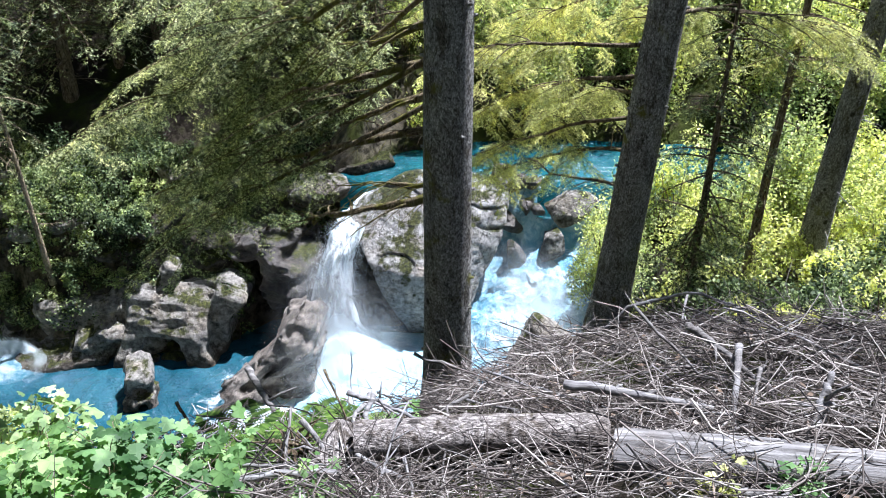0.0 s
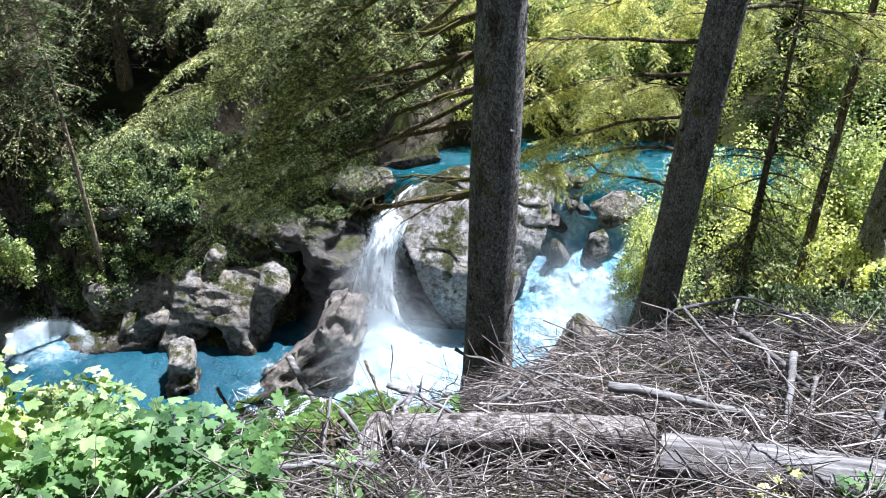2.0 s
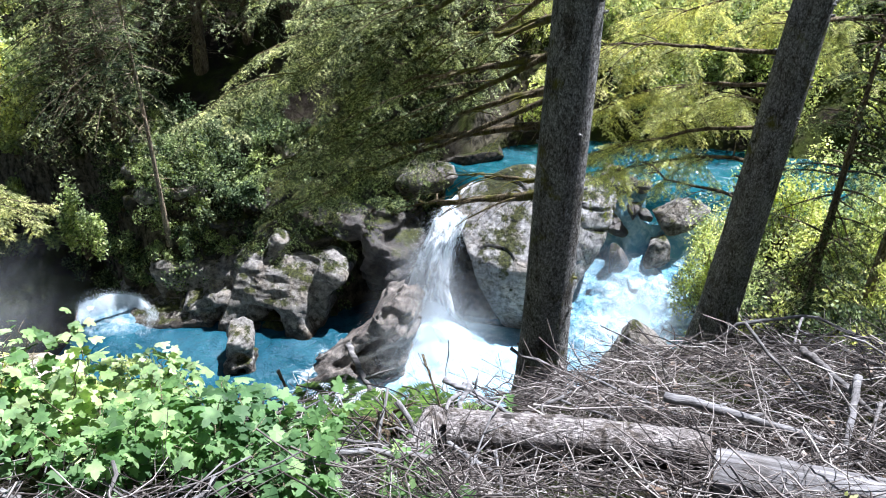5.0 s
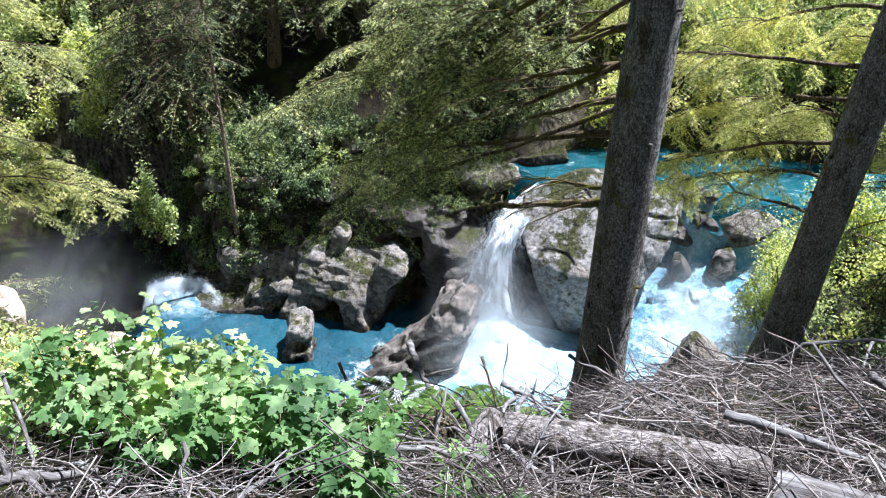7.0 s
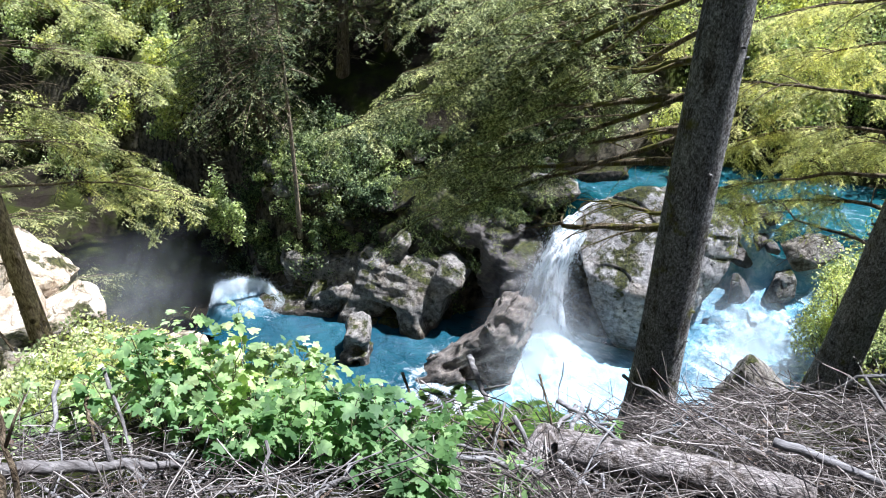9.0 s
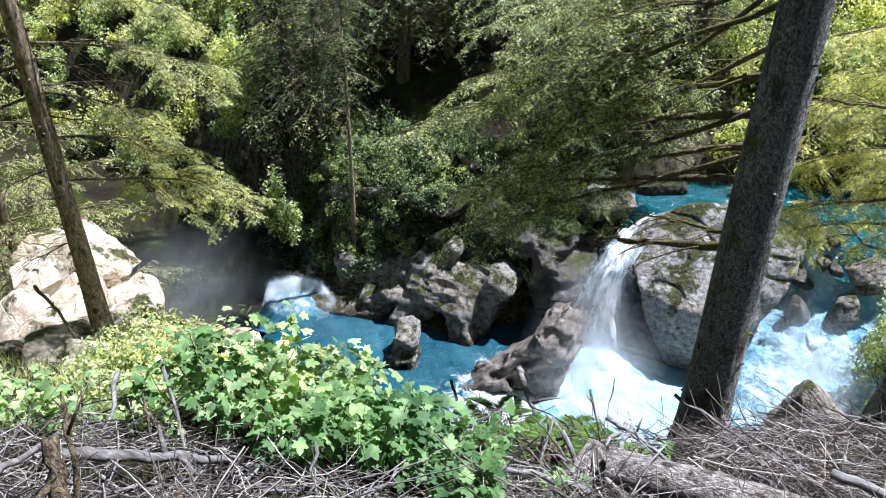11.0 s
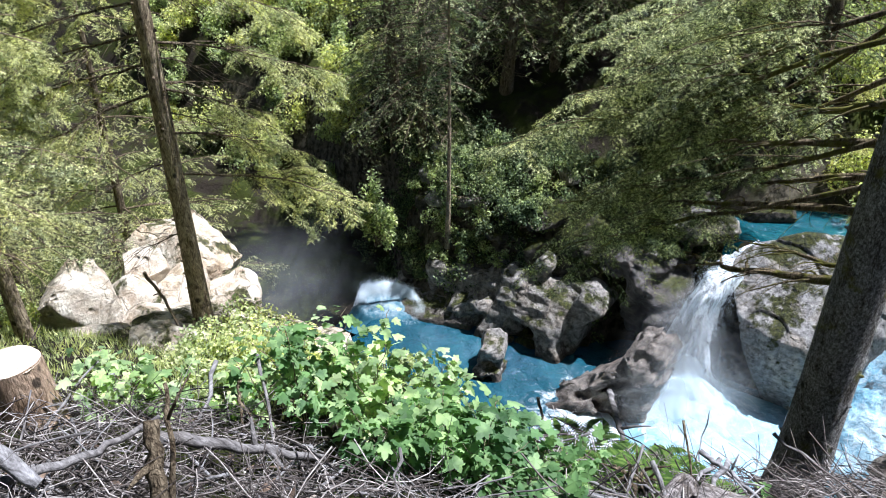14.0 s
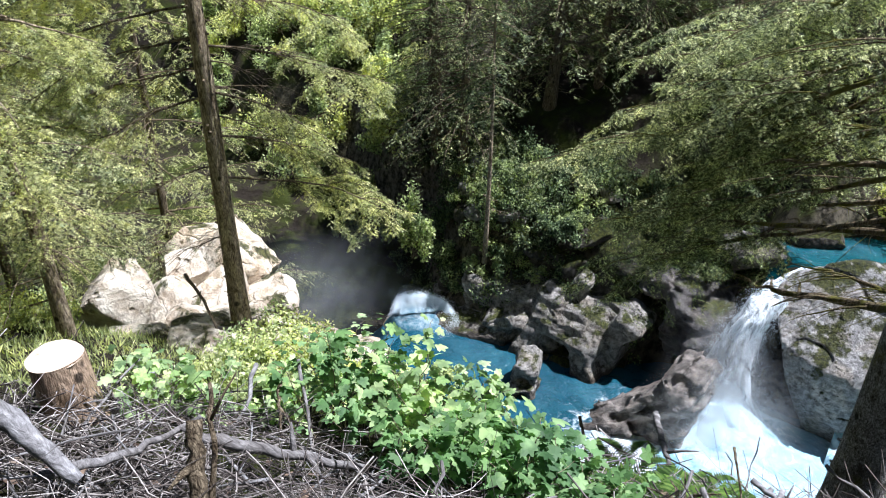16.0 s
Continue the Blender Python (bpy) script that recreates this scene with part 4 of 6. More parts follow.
def build_mist(place, size, turn, sheets, seed, material, label):
    """Mist: a few curved veils, one behind the other."""
    rng = np.random.default_rng(seed)
    ob = thing("mist", place, label, "mist", "", "stuff")
    u = np.linspace(-1, 1, 13)
    gx, gy = np.meshgrid(u, u)
    i, j = np.meshgrid(np.arange(12), np.arange(12), indexing="ij")
    quads = np.stack([i * 13 + j, i * 13 + j + 1, (i + 1) * 13 + j + 1, (i + 1) * 13 + j], -1).reshape(-1, 4)
    for k in range(sheets):
        soup = Soup()
        soup.add(np.stack([gx, gy, 0.25 * np.sin(gx * 2 + k) * np.cos(gy * 2 - k)], -1), quads)
        veil = part("veil", soup.mesh("veil", material, True), ob)
        veil.matrix_local = pose(*rng.normal(0, 0.2, 3), *turn) @ Matrix.Translation((0, 0, (k - (sheets - 1) / 2) * 0.35)) @ Matrix.Diagonal((*(np.asarray(size) * rng.uniform(0.75, 1.15)), 0.5, 1))


build_mist((-2.2, 12.4, 0.95), (1.6, 1.6), (62, 0, 5), 5, 1, M_MIST, "soft white mist billowing from the fall's foot")
build_mist((-2.35, 13.1, 1.55), (0.9, 1.35), (78, -10, 5), 4, 5, M_MIST_THIN, "fine white mist hanging about the fall")
build_mist((-9.6, 12.3, 0.5), (0.9, 0.5), (60, 0, 25), 2, 6, M_MIST_THIN, "white mist blown off the curling wave")
build_mist((-1.3, 12.2, 0.3), (1.5, 0.7), (58, 0, 0), 3, 7, M_MIST_THIN, "white mist lying on the churned water")
build_mist((1.9, 14.2, 1.9), (0.9, 0.7), (60, 0, 0), 2, 8, M_MIST_THIN, "white mist at the head of the rapids")
build_mist((2.0, 13.0, 1.3), (1.9, 1.5), (50, 0, -10), 4, 2, M_MIST_THIN, "thin white mist drifting over the rapids")
build_mist((-11.3, 10.8, 1.3), (2.3, 1.6), (60, 0, 40), 5, 3, M_MIST_FAINT, "grey mist rising from the dark gorge")


# ---- conifers ----
def limb_path(rng, height, az, length, rise, droop, n=8, kink=0.03):
    r = np.linspace(0, 1, n)
    z = height + length * (rise * r - droop * r ** 2)
    bend = np.cumsum(rng.normal(0, kink, n)) * length * r
    x = np.sin(az) * r * length + np.cos(az) * bend
    y = np.cos(az) * r * length - np.sin(az) * bend
    return np.stack([x, y, z], -1)


def spruce_spray(soup, rng, path, start, gap, twig_len, blade_len, blade_w, per, droop=0.35):
    """Twigs with needles along a limb, hanging to both sides."""
    seg = np.linalg.norm(np.diff(path, axis=0), axis=1)
    total = seg.sum()
    n = max(3, int(total * (1 - start) / (gap * 1.35)))
    at = np.linspace(start, 1, n) + rng.normal(0, 0.01, n)
    cum = np.concatenate([[0], np.cumsum(seg)]) / total
    base = np.stack([np.interp(at, cum, path[:, k]) for k in range(3)], -1)
    tang = unit(np.stack([np.interp(np.clip(at + 0.03, 0, 1), cum, path[:, k]) - np.interp(np.clip(at - 0.03, 0, 1), cum, path[:, k]) for k in range(3)], -1))
    side = unit(np.cross(tang, [0, 0, 1.0]))
    sign = np.where(np.arange(n) % 2 == 0, 1.0, -1.0)[:, None]
    way = unit(tang * rng.uniform(0.3, 0.9, (n, 1)) + side * sign * rng.uniform(0.5, 1.0, (n, 1)) + np.array([0, 0, -1.0]) * droop * rng.uniform(0.3, 1.6, (n, 1)))
    tl = twig_len * rng.uniform(0.5, 1.2, n) * (0.35 + 0.65 * np.sin(np.pi * np.clip((at - start) / (1 - start) * 0.75 + 0.2, 0, 1)))
    way = unit(way + rng.normal(0, 0.12, (n, 3)))
    per = max(3, per // 2)
    f = np.linspace(0.05, 1.0, per)[None, :, None]
    pts = base[:, None] + way[:, None] * tl[:, None, None] * f
    pts[..., 2] -= (f[..., 0] ** 2) * (tl[:, None] * droop * 0.5)
    alt = np.where(np.arange(per) % 2 == 0, 1.0, -1.0)[None, :, None]
    tside = unit(np.cross(way, [0, 0, 1.0]))[:, None]
    bway = unit(way[:, None] * 0.75 + tside * alt * 0.7 + rng.normal(0, 0.16, pts.shape) + np.array([0, 0, -0.25]) * droop)
    k = n * per
    add_sprigs(soup, pts.reshape(k, 3), bway.reshape(k, 3), blade_len * 1.35 * rng.uniform(0.6, 1.3, k), rng, 0.45, 4 if blade_len < 0.08 else 3)


def conifer_parts(seed, height, radius, first, reach, fine_to, gap_z, per_whorl, gap, twig_len, blade, blade_w, per, dead, fronds):
    """Meshes of a trunk and a crown, standing at the origin. Up to fine_to the whorls are close and finely needled."""
    rng = np.random.default_rng(seed)
    trunk, crown = Soup(), Soup()
    zs = np.linspace(-0.5, height, 16)
    wob = np.stack([0.05 * np.sin(zs * 0.4 + seed), 0.05 * np.cos(zs * 0.5 + seed), zs], -1)
    add_tube(trunk, wob, radius * (1 - 0.9 * np.clip(zs / height, 0, 1)) * (1 + 0.35 * np.exp(-np.clip(zs, 0, 9) * 3)), 10)
    h = first
    while h < height * 0.97:
        f = (h - first) / (height - first)
        fine = h < fine_to
        length = reach * (1 - f) ** 0.75 + 0.25
        for k in range(per_whorl):
            az = rng.uniform(0, 2 * np.pi)
            path = limb_path(rng, h + rng.uniform(-0.15, 0.15), az, length * rng.uniform(0.55, 1.15), rng.uniform(-0.1, 0.15), rng.uniform(0.2, 0.45))
            add_tube(trunk, path, np.linspace(0.016, 0.003, 8) * (0.5 + length / 2), 4, False)
            g, bl, bw, n = (gap, blade, blade_w, per) if fine else (gap * 2.2, blade * 1.7, blade_w * 2.0, max(4, per // 2))
            spruce_spray(crown, rng, path, 0.15, g, twig_len * 0.55, bl, bw, n)
            for q in range(int(length * fronds)):
                j = rng.integers(1, 8)
                fp = limb_path(rng, 0, az + rng.choice([-1, 1]) * rng.uniform(0.4, 1.0), length * rng.uniform(0.2, 0.4) * (1.2 - 0.08 * j), rng.uniform(-0.6, 0.1), rng.uniform(0.1, 0.5), 5, 0.04) + path[j]
                spruce_spray(crown, rng, fp, 0.05, g, twig_len * 0.45, bl, bw, n)
        h += gap_z if fine else 0.75
    for k in range(dead):
        path = limb_path(rng, rng.uniform(0.3, first + 1.5), rng.uniform(0, 6.28), reach * rng.uniform(0.2, 0.75), rng.uniform(-0.2, 0.1), 0.2, 8, 0.05)
        add_tube(trunk, path, np.linspace(0.012, 0.002, 8), 4, False)
        for q in range(4):
            sp = limb_path(rng, 0, rng.uniform(0, 6.28), rng.uniform(0.1, 0.35), rng.uniform(-0.4, 0.1), 0.2, 4, 0.05) + path[rng.integers(2, 8)]
            add_tube(trunk, sp, np.linspace(0.004, 0.001, 4), 3, False)
    return trunk, crown


def conifer(place, seed, bark, needles, label, *shape, name="spruce_tree", group=""):
    trunk, crown = conifer_parts(seed, *shape)
    ob = thing(name, place, label, "tree", group)
    part("trunk", trunk.mesh("trunk", bark, True), ob)
    part("crown", crown.mesh("crown", needles), ob)
    return ob


# forest on the far bank: four models, repeated
FOREST = "tall dark spruce in the forest on the far bank"
models = []
for k in range(4):
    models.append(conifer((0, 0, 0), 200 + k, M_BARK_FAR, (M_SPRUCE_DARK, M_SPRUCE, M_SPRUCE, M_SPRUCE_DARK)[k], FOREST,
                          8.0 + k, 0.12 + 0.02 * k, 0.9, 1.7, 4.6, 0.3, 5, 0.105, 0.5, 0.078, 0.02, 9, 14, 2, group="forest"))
SPOTS = [(-7.8, 18.2), (-10.2, 15.5), (-8.7, 17.2), (-12.6, 17.6), (-9.2, 19.6), (-6.4, 20.2), (-3.0, 20.6), (-11.9, 16.6),
         (-10.4, 18.2), (-6.9, 18.6), (-2.6, 19.8), (-1.6, 18.6), (-5.0, 19.2)]
rng0 = np.random.default_rng(77)
for k, (x, y) in enumerate(SPOTS):
    m = pose(x, y, float(ground_z(x, y)), rng0.uniform(-3, 3), rng0.uniform(-3, 3), rng0.uniform(0, 360))
    if k < 4:
        models[k].matrix_basis = m
    else:
        copy_thing(models[k % 4], m)

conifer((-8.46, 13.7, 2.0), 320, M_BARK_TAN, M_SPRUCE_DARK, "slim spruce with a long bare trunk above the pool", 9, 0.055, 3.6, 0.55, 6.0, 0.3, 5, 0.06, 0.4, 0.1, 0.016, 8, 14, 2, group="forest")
# unseen spruces added behind, to keep rear sky light off the scene
sky_block_model = conifer((-6.0, -6.0, float(ground_z(-6.0, -6.0))), 250, M_BARK_FAR, M_SPRUCE_DARK, "tall unseen spruce added behind to block sky light", 13.0, 0.2, 1.0, 2.6, 0.0, 0.6, 6, 0.11, 0.9, 0.14, 0.03, 10, 0, 2, group="path trees")
for k, (x, y) in enumerate([(-1.5, -6.5), (3.0, -5.5), (7.0, -4.0), (10.5, -1.0), (-10.5, -4.0), (-14.0, -1.5), (-8.0, -10.0), (0.5, -11.0), (6.5, -9.5), (12.0, -6.0), (-14.0, -8.0)]):
    copy_thing(sky_block_model, pose(x, y, float(ground_z(x, y)), 0, 0, 80 * k))
# trees on the near bank
LEFT = "sunlit spruce behind the pale boulders"
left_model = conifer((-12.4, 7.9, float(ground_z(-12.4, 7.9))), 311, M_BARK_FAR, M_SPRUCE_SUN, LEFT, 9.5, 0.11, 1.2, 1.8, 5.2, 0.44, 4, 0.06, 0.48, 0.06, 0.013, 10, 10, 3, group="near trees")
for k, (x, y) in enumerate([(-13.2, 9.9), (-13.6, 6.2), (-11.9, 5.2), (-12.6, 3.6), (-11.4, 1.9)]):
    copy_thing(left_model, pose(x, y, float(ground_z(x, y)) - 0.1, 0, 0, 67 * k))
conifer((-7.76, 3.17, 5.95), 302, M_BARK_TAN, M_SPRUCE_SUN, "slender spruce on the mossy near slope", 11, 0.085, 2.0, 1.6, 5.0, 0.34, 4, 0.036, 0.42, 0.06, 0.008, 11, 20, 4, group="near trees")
conifer((-10.3, 3.85, 4.8), 303, M_BARK_FAR, M_SPRUCE, "thin spruce behind the mossy slope", 10, 0.07, 2.2, 1.6, 5.5, 0.3, 5, 0.05, 0.45, 0.08, 0.012, 9, 12, 3, group="near trees")
conifer((2.8, 7.3, 5.2), 304, M_BARK_FAR, M_SPRUCE_DARK, "small dense dark young spruce", 4.6, 0.06, 0.9, 0.62, 4.6, 0.3, 5, 0.036, 0.36, 0.055, 0.009, 9, 10, 4, group="near trees")
conifer((-10.75, 6.45, 3.5), 307, M_BARK_FAR, M_SPRUCE, "bright young spruce behind the pale boulders", 1.55, 0.03, 0.25, 0.4, 1.6, 0.14, 5, 0.04, 0.25, 0.05, 0.01, 8, 0, 2, group="near trees")
conifer((4.66, 9.83, 4.0), 305, M_BARK_FAR, M_SPRUCE_BACKLIT, "thin leaning spruce on the near bank", 10, 0.075, 3.8, 0.9, 6.0, 0.6, 3, 0.06, 0.4, 0.07, 0.011, 8, 16, 3, group="near trees")
conifer((5.21, 9.16, 4.7), 306, M_BARK, M_SPRUCE_BACKLIT, "dark-barked spruce with bare lower limbs", 13, 0.19, 3.6, 1.0, 6.0, 0.6, 3, 0.06, 0.4, 0.07, 0.011, 8, 20, 3, group="near trees")


def big_spruce(place, seed, radius, height, label, lean, boughs, bark):
    """A mature spruce with single boughs that hang into the view."""
    rng = np.random.default_rng(seed)
    ob = thing("spruce_tree", place, label, "tree", "near trees")
    trunk = Soup()
    zs = np.concatenate([np.linspace(-3.2, 0.8, 18), np.linspace(1.0, height, 30)])
    path = np.stack([lean[0] * zs, lean[1] * zs, zs], -1)
    sides = 28
    ang = np.linspace(0, 2 * np.pi, sides, endpoint=False)
    rad = (radius * (1 - 0.75 * np.clip(zs / height, 0, 1)) * (1 + 0.28 * np.exp(-np.clip(zs - 0.1, 0, 20) * 2.6)))[:, None] * (1 + 0.035 * np.sin(ang * 5 + seed)[None] * np.exp(-np.clip(zs, 0, 20))[:, None] + 0.018 * rng.normal(size=(len(zs), sides)))
    add_tube(trunk, path, rad, sides)
    for _ in range(46):      # stubs of shed branches
        h, a = rng.uniform(0.6, 5.5), rng.uniform(0, 6.28)
        r0 = radius * (1 - 0.75 * h / height)
        d = np.array([np.sin(a), np.cos(a), 0.15])
        add_tube(trunk, np.array([lean[0] * h, lean[1] * h, h]) + np.outer([r0 * 0.8, r0 + 0.03], d), [0.022, 0.012], 5)
    part("trunk", trunk.mesh("trunk", bark, True), ob)
    for h, az, length, rise, droop, leafy, thick, mat, needles in boughs:
        limb = Soup()
        pth = limb_path(rng, h, radians(az), length, rise, droop, 12, 0.045)
        pth[2:, 2] += np.cumsum(rng.normal(0, 0.012, 10)) * length * 0.5
        pth += np.array([lean[0] * h, lean[1] * h, 0])
        add_tube(limb, pth, np.linspace(thick, thick * 0.2, 12), 7, False)
        side_paths = []
        for k in range(int(length * 4.0)):
            f = rng.uniform(0.2, 0.98)
            j = int(f * 10)
            a2 = radians(az) + rng.choice([-1, 1]) * rng.uniform(0.5, 1.0)
            sp = limb_path(rng, 0, a2, length * rng.uniform(0.18, 0.42) * (1.15 - 0.5 * f), rng.uniform(-0.3, 0.2), rng.uniform(0.2, 0.7), 7, 0.05) + pth[j]
            add_tube(limb, sp, np.linspace(thick * 0.3, 0.003, 7), 4, False)
            side_paths.append((f, sp))
        if leafy < 0.6:
            for k in range(int(length * 16)):
                j = rng.integers(1, 12 - int(leafy * 10))
                sp = limb_path(rng, 0, radians(az) + rng.normal(0, 1.0), rng.uniform(0.15, 0.6), rng.uniform(-0.7, 0.3), 0.4, 5, 0.08) + pth[j]
                add_tube(limb, sp, np.linspace(0.004, 0.0015, 5), 3, False)
        lb = part("bough", limb.mesh("bough", mat, True), ob)
        if leafy:
            nd = Soup()
            spruce_spray(nd, rng, pth, 1 - leafy, 0.022, 0.22, 0.044, 0.008, 16, 0.5)
            for f, sp in side_paths:
                if f > 1 - leafy:
                    spruce_spray(nd, rng, sp, 0.05, 0.021, 0.17, 0.046, 0.008, 14, 0.45)
                    for q in range(2):
                        j = rng.integers(1, 6)
                        fp = limb_path(rng, 0, rng.uniform(0, 6.28), rng.uniform(0.2, 0.45), rng.uniform(-0.9, -0.1), 0.4, 5, 0.05) + sp[j]
                        spruce_spray(nd, rng, fp, 0.05, 0.023, 0.13, 0.044, 0.008, 12, 0.4)
            part("needles", nd.mesh("needles", needles), lb)
    return ob


B_MOSS, B_GREY = M_BARK_MOSS, M_BARK_FAR
big_spruce((0.03, 5.84, 5.3), 401, 0.235, 17, "tall spruce with grey bark and mossy drooping boughs on the slope", (0.003, 0.0), [
    (2.60, -55, 2.05, -0.44, 0.08, 0.00, 0.050, B_MOSS, M_SPRUCE),
    (2.70, -48, 1.50, -0.34, 0.06, 0.00, 0.028, B_MOSS, M_SPRUCE),
    (3.21, -55, 2.10, -0.34, 0.07, 0.12, 0.042, B_MOSS, M_SPRUCE),
    (3.50, -50, 1.30, -0.40, 0.12, 0.00, 0.046, B_MOSS, M_SPRUCE),
    (3.78, -55, 1.80, -0.32, 0.06, 0.10, 0.042, B_MOSS, M_SPRUCE),
    (4.12, -52, 1.70, -0.45, 0.10, 0.10, 0.042, B_MOSS, M_SPRUCE),
    (5.50, -66, 4.10, -0.61, -0.11, 0.73, 0.026, B_MOSS, M_SPRUCE),
    (4.90, -70, 3.70, -0.65, -0.15, 0.73, 0.026, B_MOSS, M_SPRUCE),
    (4.70, -60, 4.20, -0.67, -0.07, 0.68, 0.026, B_MOSS, M_SPRUCE),
    (3.90, -58, 3.60, -0.76, -0.16, 0.68, 0.026, B_MOSS, M_SPRUCE),
    (3.50, -66, 3.20, -0.65, -0.07, 0.63, 0.026, B_MOSS, M_SPRUCE),
    (4.90, -56, 3.40, -0.85, 0.08, 0.68, 0.026, B_MOSS, M_SPRUCE),
    (5.60, -48, 3.90, -0.62, 0.04, 0.68, 0.026, B_MOSS, M_SPRUCE),
    (4.40, -42, 2.80, -0.67, 0.03, 0.63, 0.026, B_MOSS, M_SPRUCE),
], M_BARK)
big_spruce((1.87, 7.06, 5.4), 402, 0.205, 16, "tall leaning spruce with grey bark on the edge of the gorge", (0.04, -0.011), [
    (1.9, -50, 1.7, 0.0, 0.1, 0.0, 0.02, B_GREY, M_SPRUCE_BACKLIT),
    (2.3, -30, 2.4, -0.15, 0.38, 0.7, 0.024, B_GREY, M_SPRUCE_BACKLIT),
    (2.7, -60, 2.2, -0.15, 0.38, 0.7, 0.024, B_GREY, M_SPRUCE_BACKLIT),
    (2.9, -15, 2.8, -0.12, 0.36, 0.75, 0.024, B_GREY, M_SPRUCE_BACKLIT),
    (3.1, -45, 2.6, -0.12, 0.36, 0.75, 0.026, B_GREY, M_SPRUCE_BACKLIT),
    (3.4, -70, 2.2, 0.05, 0.25, 0.65, 0.026, B_GREY, M_SPRUCE_BACKLIT),
    (3.5, 20, 2.8, 0.02, 0.25, 0.7, 0.026, B_GREY, M_SPRUCE_BACKLIT),
    (3.7, 60, 2.6, 0.02, 0.25, 0.7, 0.026, B_GREY, M_SPRUCE_BACKLIT),
    (3.9, -25, 2.8, -0.1, 0.3, 0.75, 0.026, B_GREY, M_SPRUCE_BACKLIT),
    (4.3, -50, 2.8, -0.1, 0.3, 0.75, 0.026, B_GREY, M_SPRUCE_BACKLIT),
    (4.6, 10, 2.8, -0.1, 0.3, 0.75, 0.026, B_GREY, M_SPRUCE_BACKLIT),
    (6.5, 120, 2.8, -0.1, 0.3, 0.75, 0.026, B_GREY, M_SPRUCE_BACKLIT),
], M_BARK)


def tier(seed, lo, hi, gap, az, length, leafy, thick, needles):
    """Boughs at even heights on one side of a trunk."""
    rng = np.random.default_rng(seed)
    return [(h, rng.uniform(*az), rng.uniform(*length), -0.12, rng.uniform(0.1, 0.3), leafy and rng.uniform(leafy - 0.1, leafy + 0.05), thick, B_GREY, needles) for h in np.arange(lo, hi, gap)]


big_spruce((-6.85, 4.93, 5.2), 301, 0.115, 13, "slender spruce with sunlit needles beside pale boulders", (0.0, 0.0),
           tier(1, 2.35, 5.8, 0.5, (25, 70), (1.3, 2.2), 0.6, 0.016, M_SPRUCE_SUN) + tier(2, 3.3, 5.8, 0.32, (-150, -107), (1.3, 2.1), 0.65, 0.016, M_SPRUCE_SUN)
           + tier(3, 1.6, 3.8, 0.3, (-160, 70), (0.6, 1.3), 0.0, 0.010, M_SPRUCE_SUN), M_BARK_TAN)


# ---- shrubs and undergrowth ----
def leaf_cloud(soup, rng, centre, size, count, leaf, wide=0.55):
    p = rng.normal(size=(count, 3))
    p = p / np.linalg.norm(p, axis=1, keepdims=True) * rng.uniform(0.35, 1.0, (count, 1)) ** 0.6 * np.asarray(size) + np.asarray(centre)
    way = rng.normal(size=(count, 3)) + np.array([0, 0, -0.3])
    ln = leaf * rng.uniform(0.6, 1.3, count)
    add_blades(soup, p, way, ln, ln * wide, rng, 0.5)


def grow(stems, leaves, at, size, seed, clumps, per, leaf):
    """The stems and the leaves of one shrub."""
    rng = np.random.default_rng(seed)
    size, at = np.asarray(size, float), np.asarray(at, float)
    for k in range(clumps):
        c = unit(rng.normal(size=3)) * rng.uniform(0.3, 1.0) * size
        c[2] = abs(c[2]) + 0.15 * size[2]
        root = np.array([rng.normal(0, 0.05), rng.normal(0, 0.05), -0.1])
        mid = (root + c) / 2 + rng.normal(0, 0.08, 3) * size
        add_tube(stems, at + np.array([root, mid, c]), [0.014, 0.009, 0.003], 4, False)
        leaf_cloud(leaves, rng, at + c, size * rng.uniform(0.2, 0.4), per, leaf)


def shrub(place, size, seed, material, label, clumps=14, per=160, leaf=0.07, name="shrub", group="shrubs", stem=M_BARK_FAR):
    ob = thing(name, place, label, "shrub", group)
    stems, leaves = Soup(), Soup()
    grow(stems, leaves, (0, 0, 0), size, seed, clumps, per, leaf)
    part("branchwork", stems.mesh("branchwork", stem, True), ob)
    part("foliage", leaves.mesh("foliage", material), ob)
    return ob


def thicket(label, materials, rows, clumps, per, leaf):
    """Far growth that nobody could count, as one thing. Rows: place, size, seed."""
    ob = thing("undergrowth", (0, 0, 0), label, "undergrowth", "", "stuff")
    stems, leaves = Soup(), [Soup() for _ in materials]
    for k, (place, size, seed) in enumerate(rows):
        grow(stems, leaves[k % len(materials)], place, size, seed, clumps, per, leaf)
    part("branchwork", stems.mesh("branchwork", M_BARK_FAR, True), ob, "", "stuff")
    for soup, material in zip(leaves, materials):
        part("foliage", soup.mesh("foliage", material), ob, "", "stuff")


shrub((-10.3, 13.35, 1.3), (0.65, 0.4, 1.5), 501, M_LEAF_LIGHT, "pale-leaved willow shrub on the cliff edge", 20, 130, 0.09)
shrub((2.45, 9.6, 4.1), (0.6, 0.5, 1.55), 503, M_GRASS, "pale feathery shrub on the edge of the rapids", 44, 260, 0.042)
shrub((-6.6, 14.0, 2.6), (0.6, 0.4, 0.6), 502, M_LEAF, "blue-green shrub rooted above the carved rocks", 14, 130, 0.08)
shrub((3.5, 14.3, 2.1), (0.6, 0.4, 0.8), 505, M_LEAF_LIGHT, "pale shrub hanging over the rapids", 16, 120, 0.06)
shrub((4.2, 13.9, 2.6), (0.6, 0.5, 1.0), 506, M_LEAF_LIGHT, "pale shrub hanging over the rapids", 16, 120, 0.06)
rs = np.random.default_rng(9)
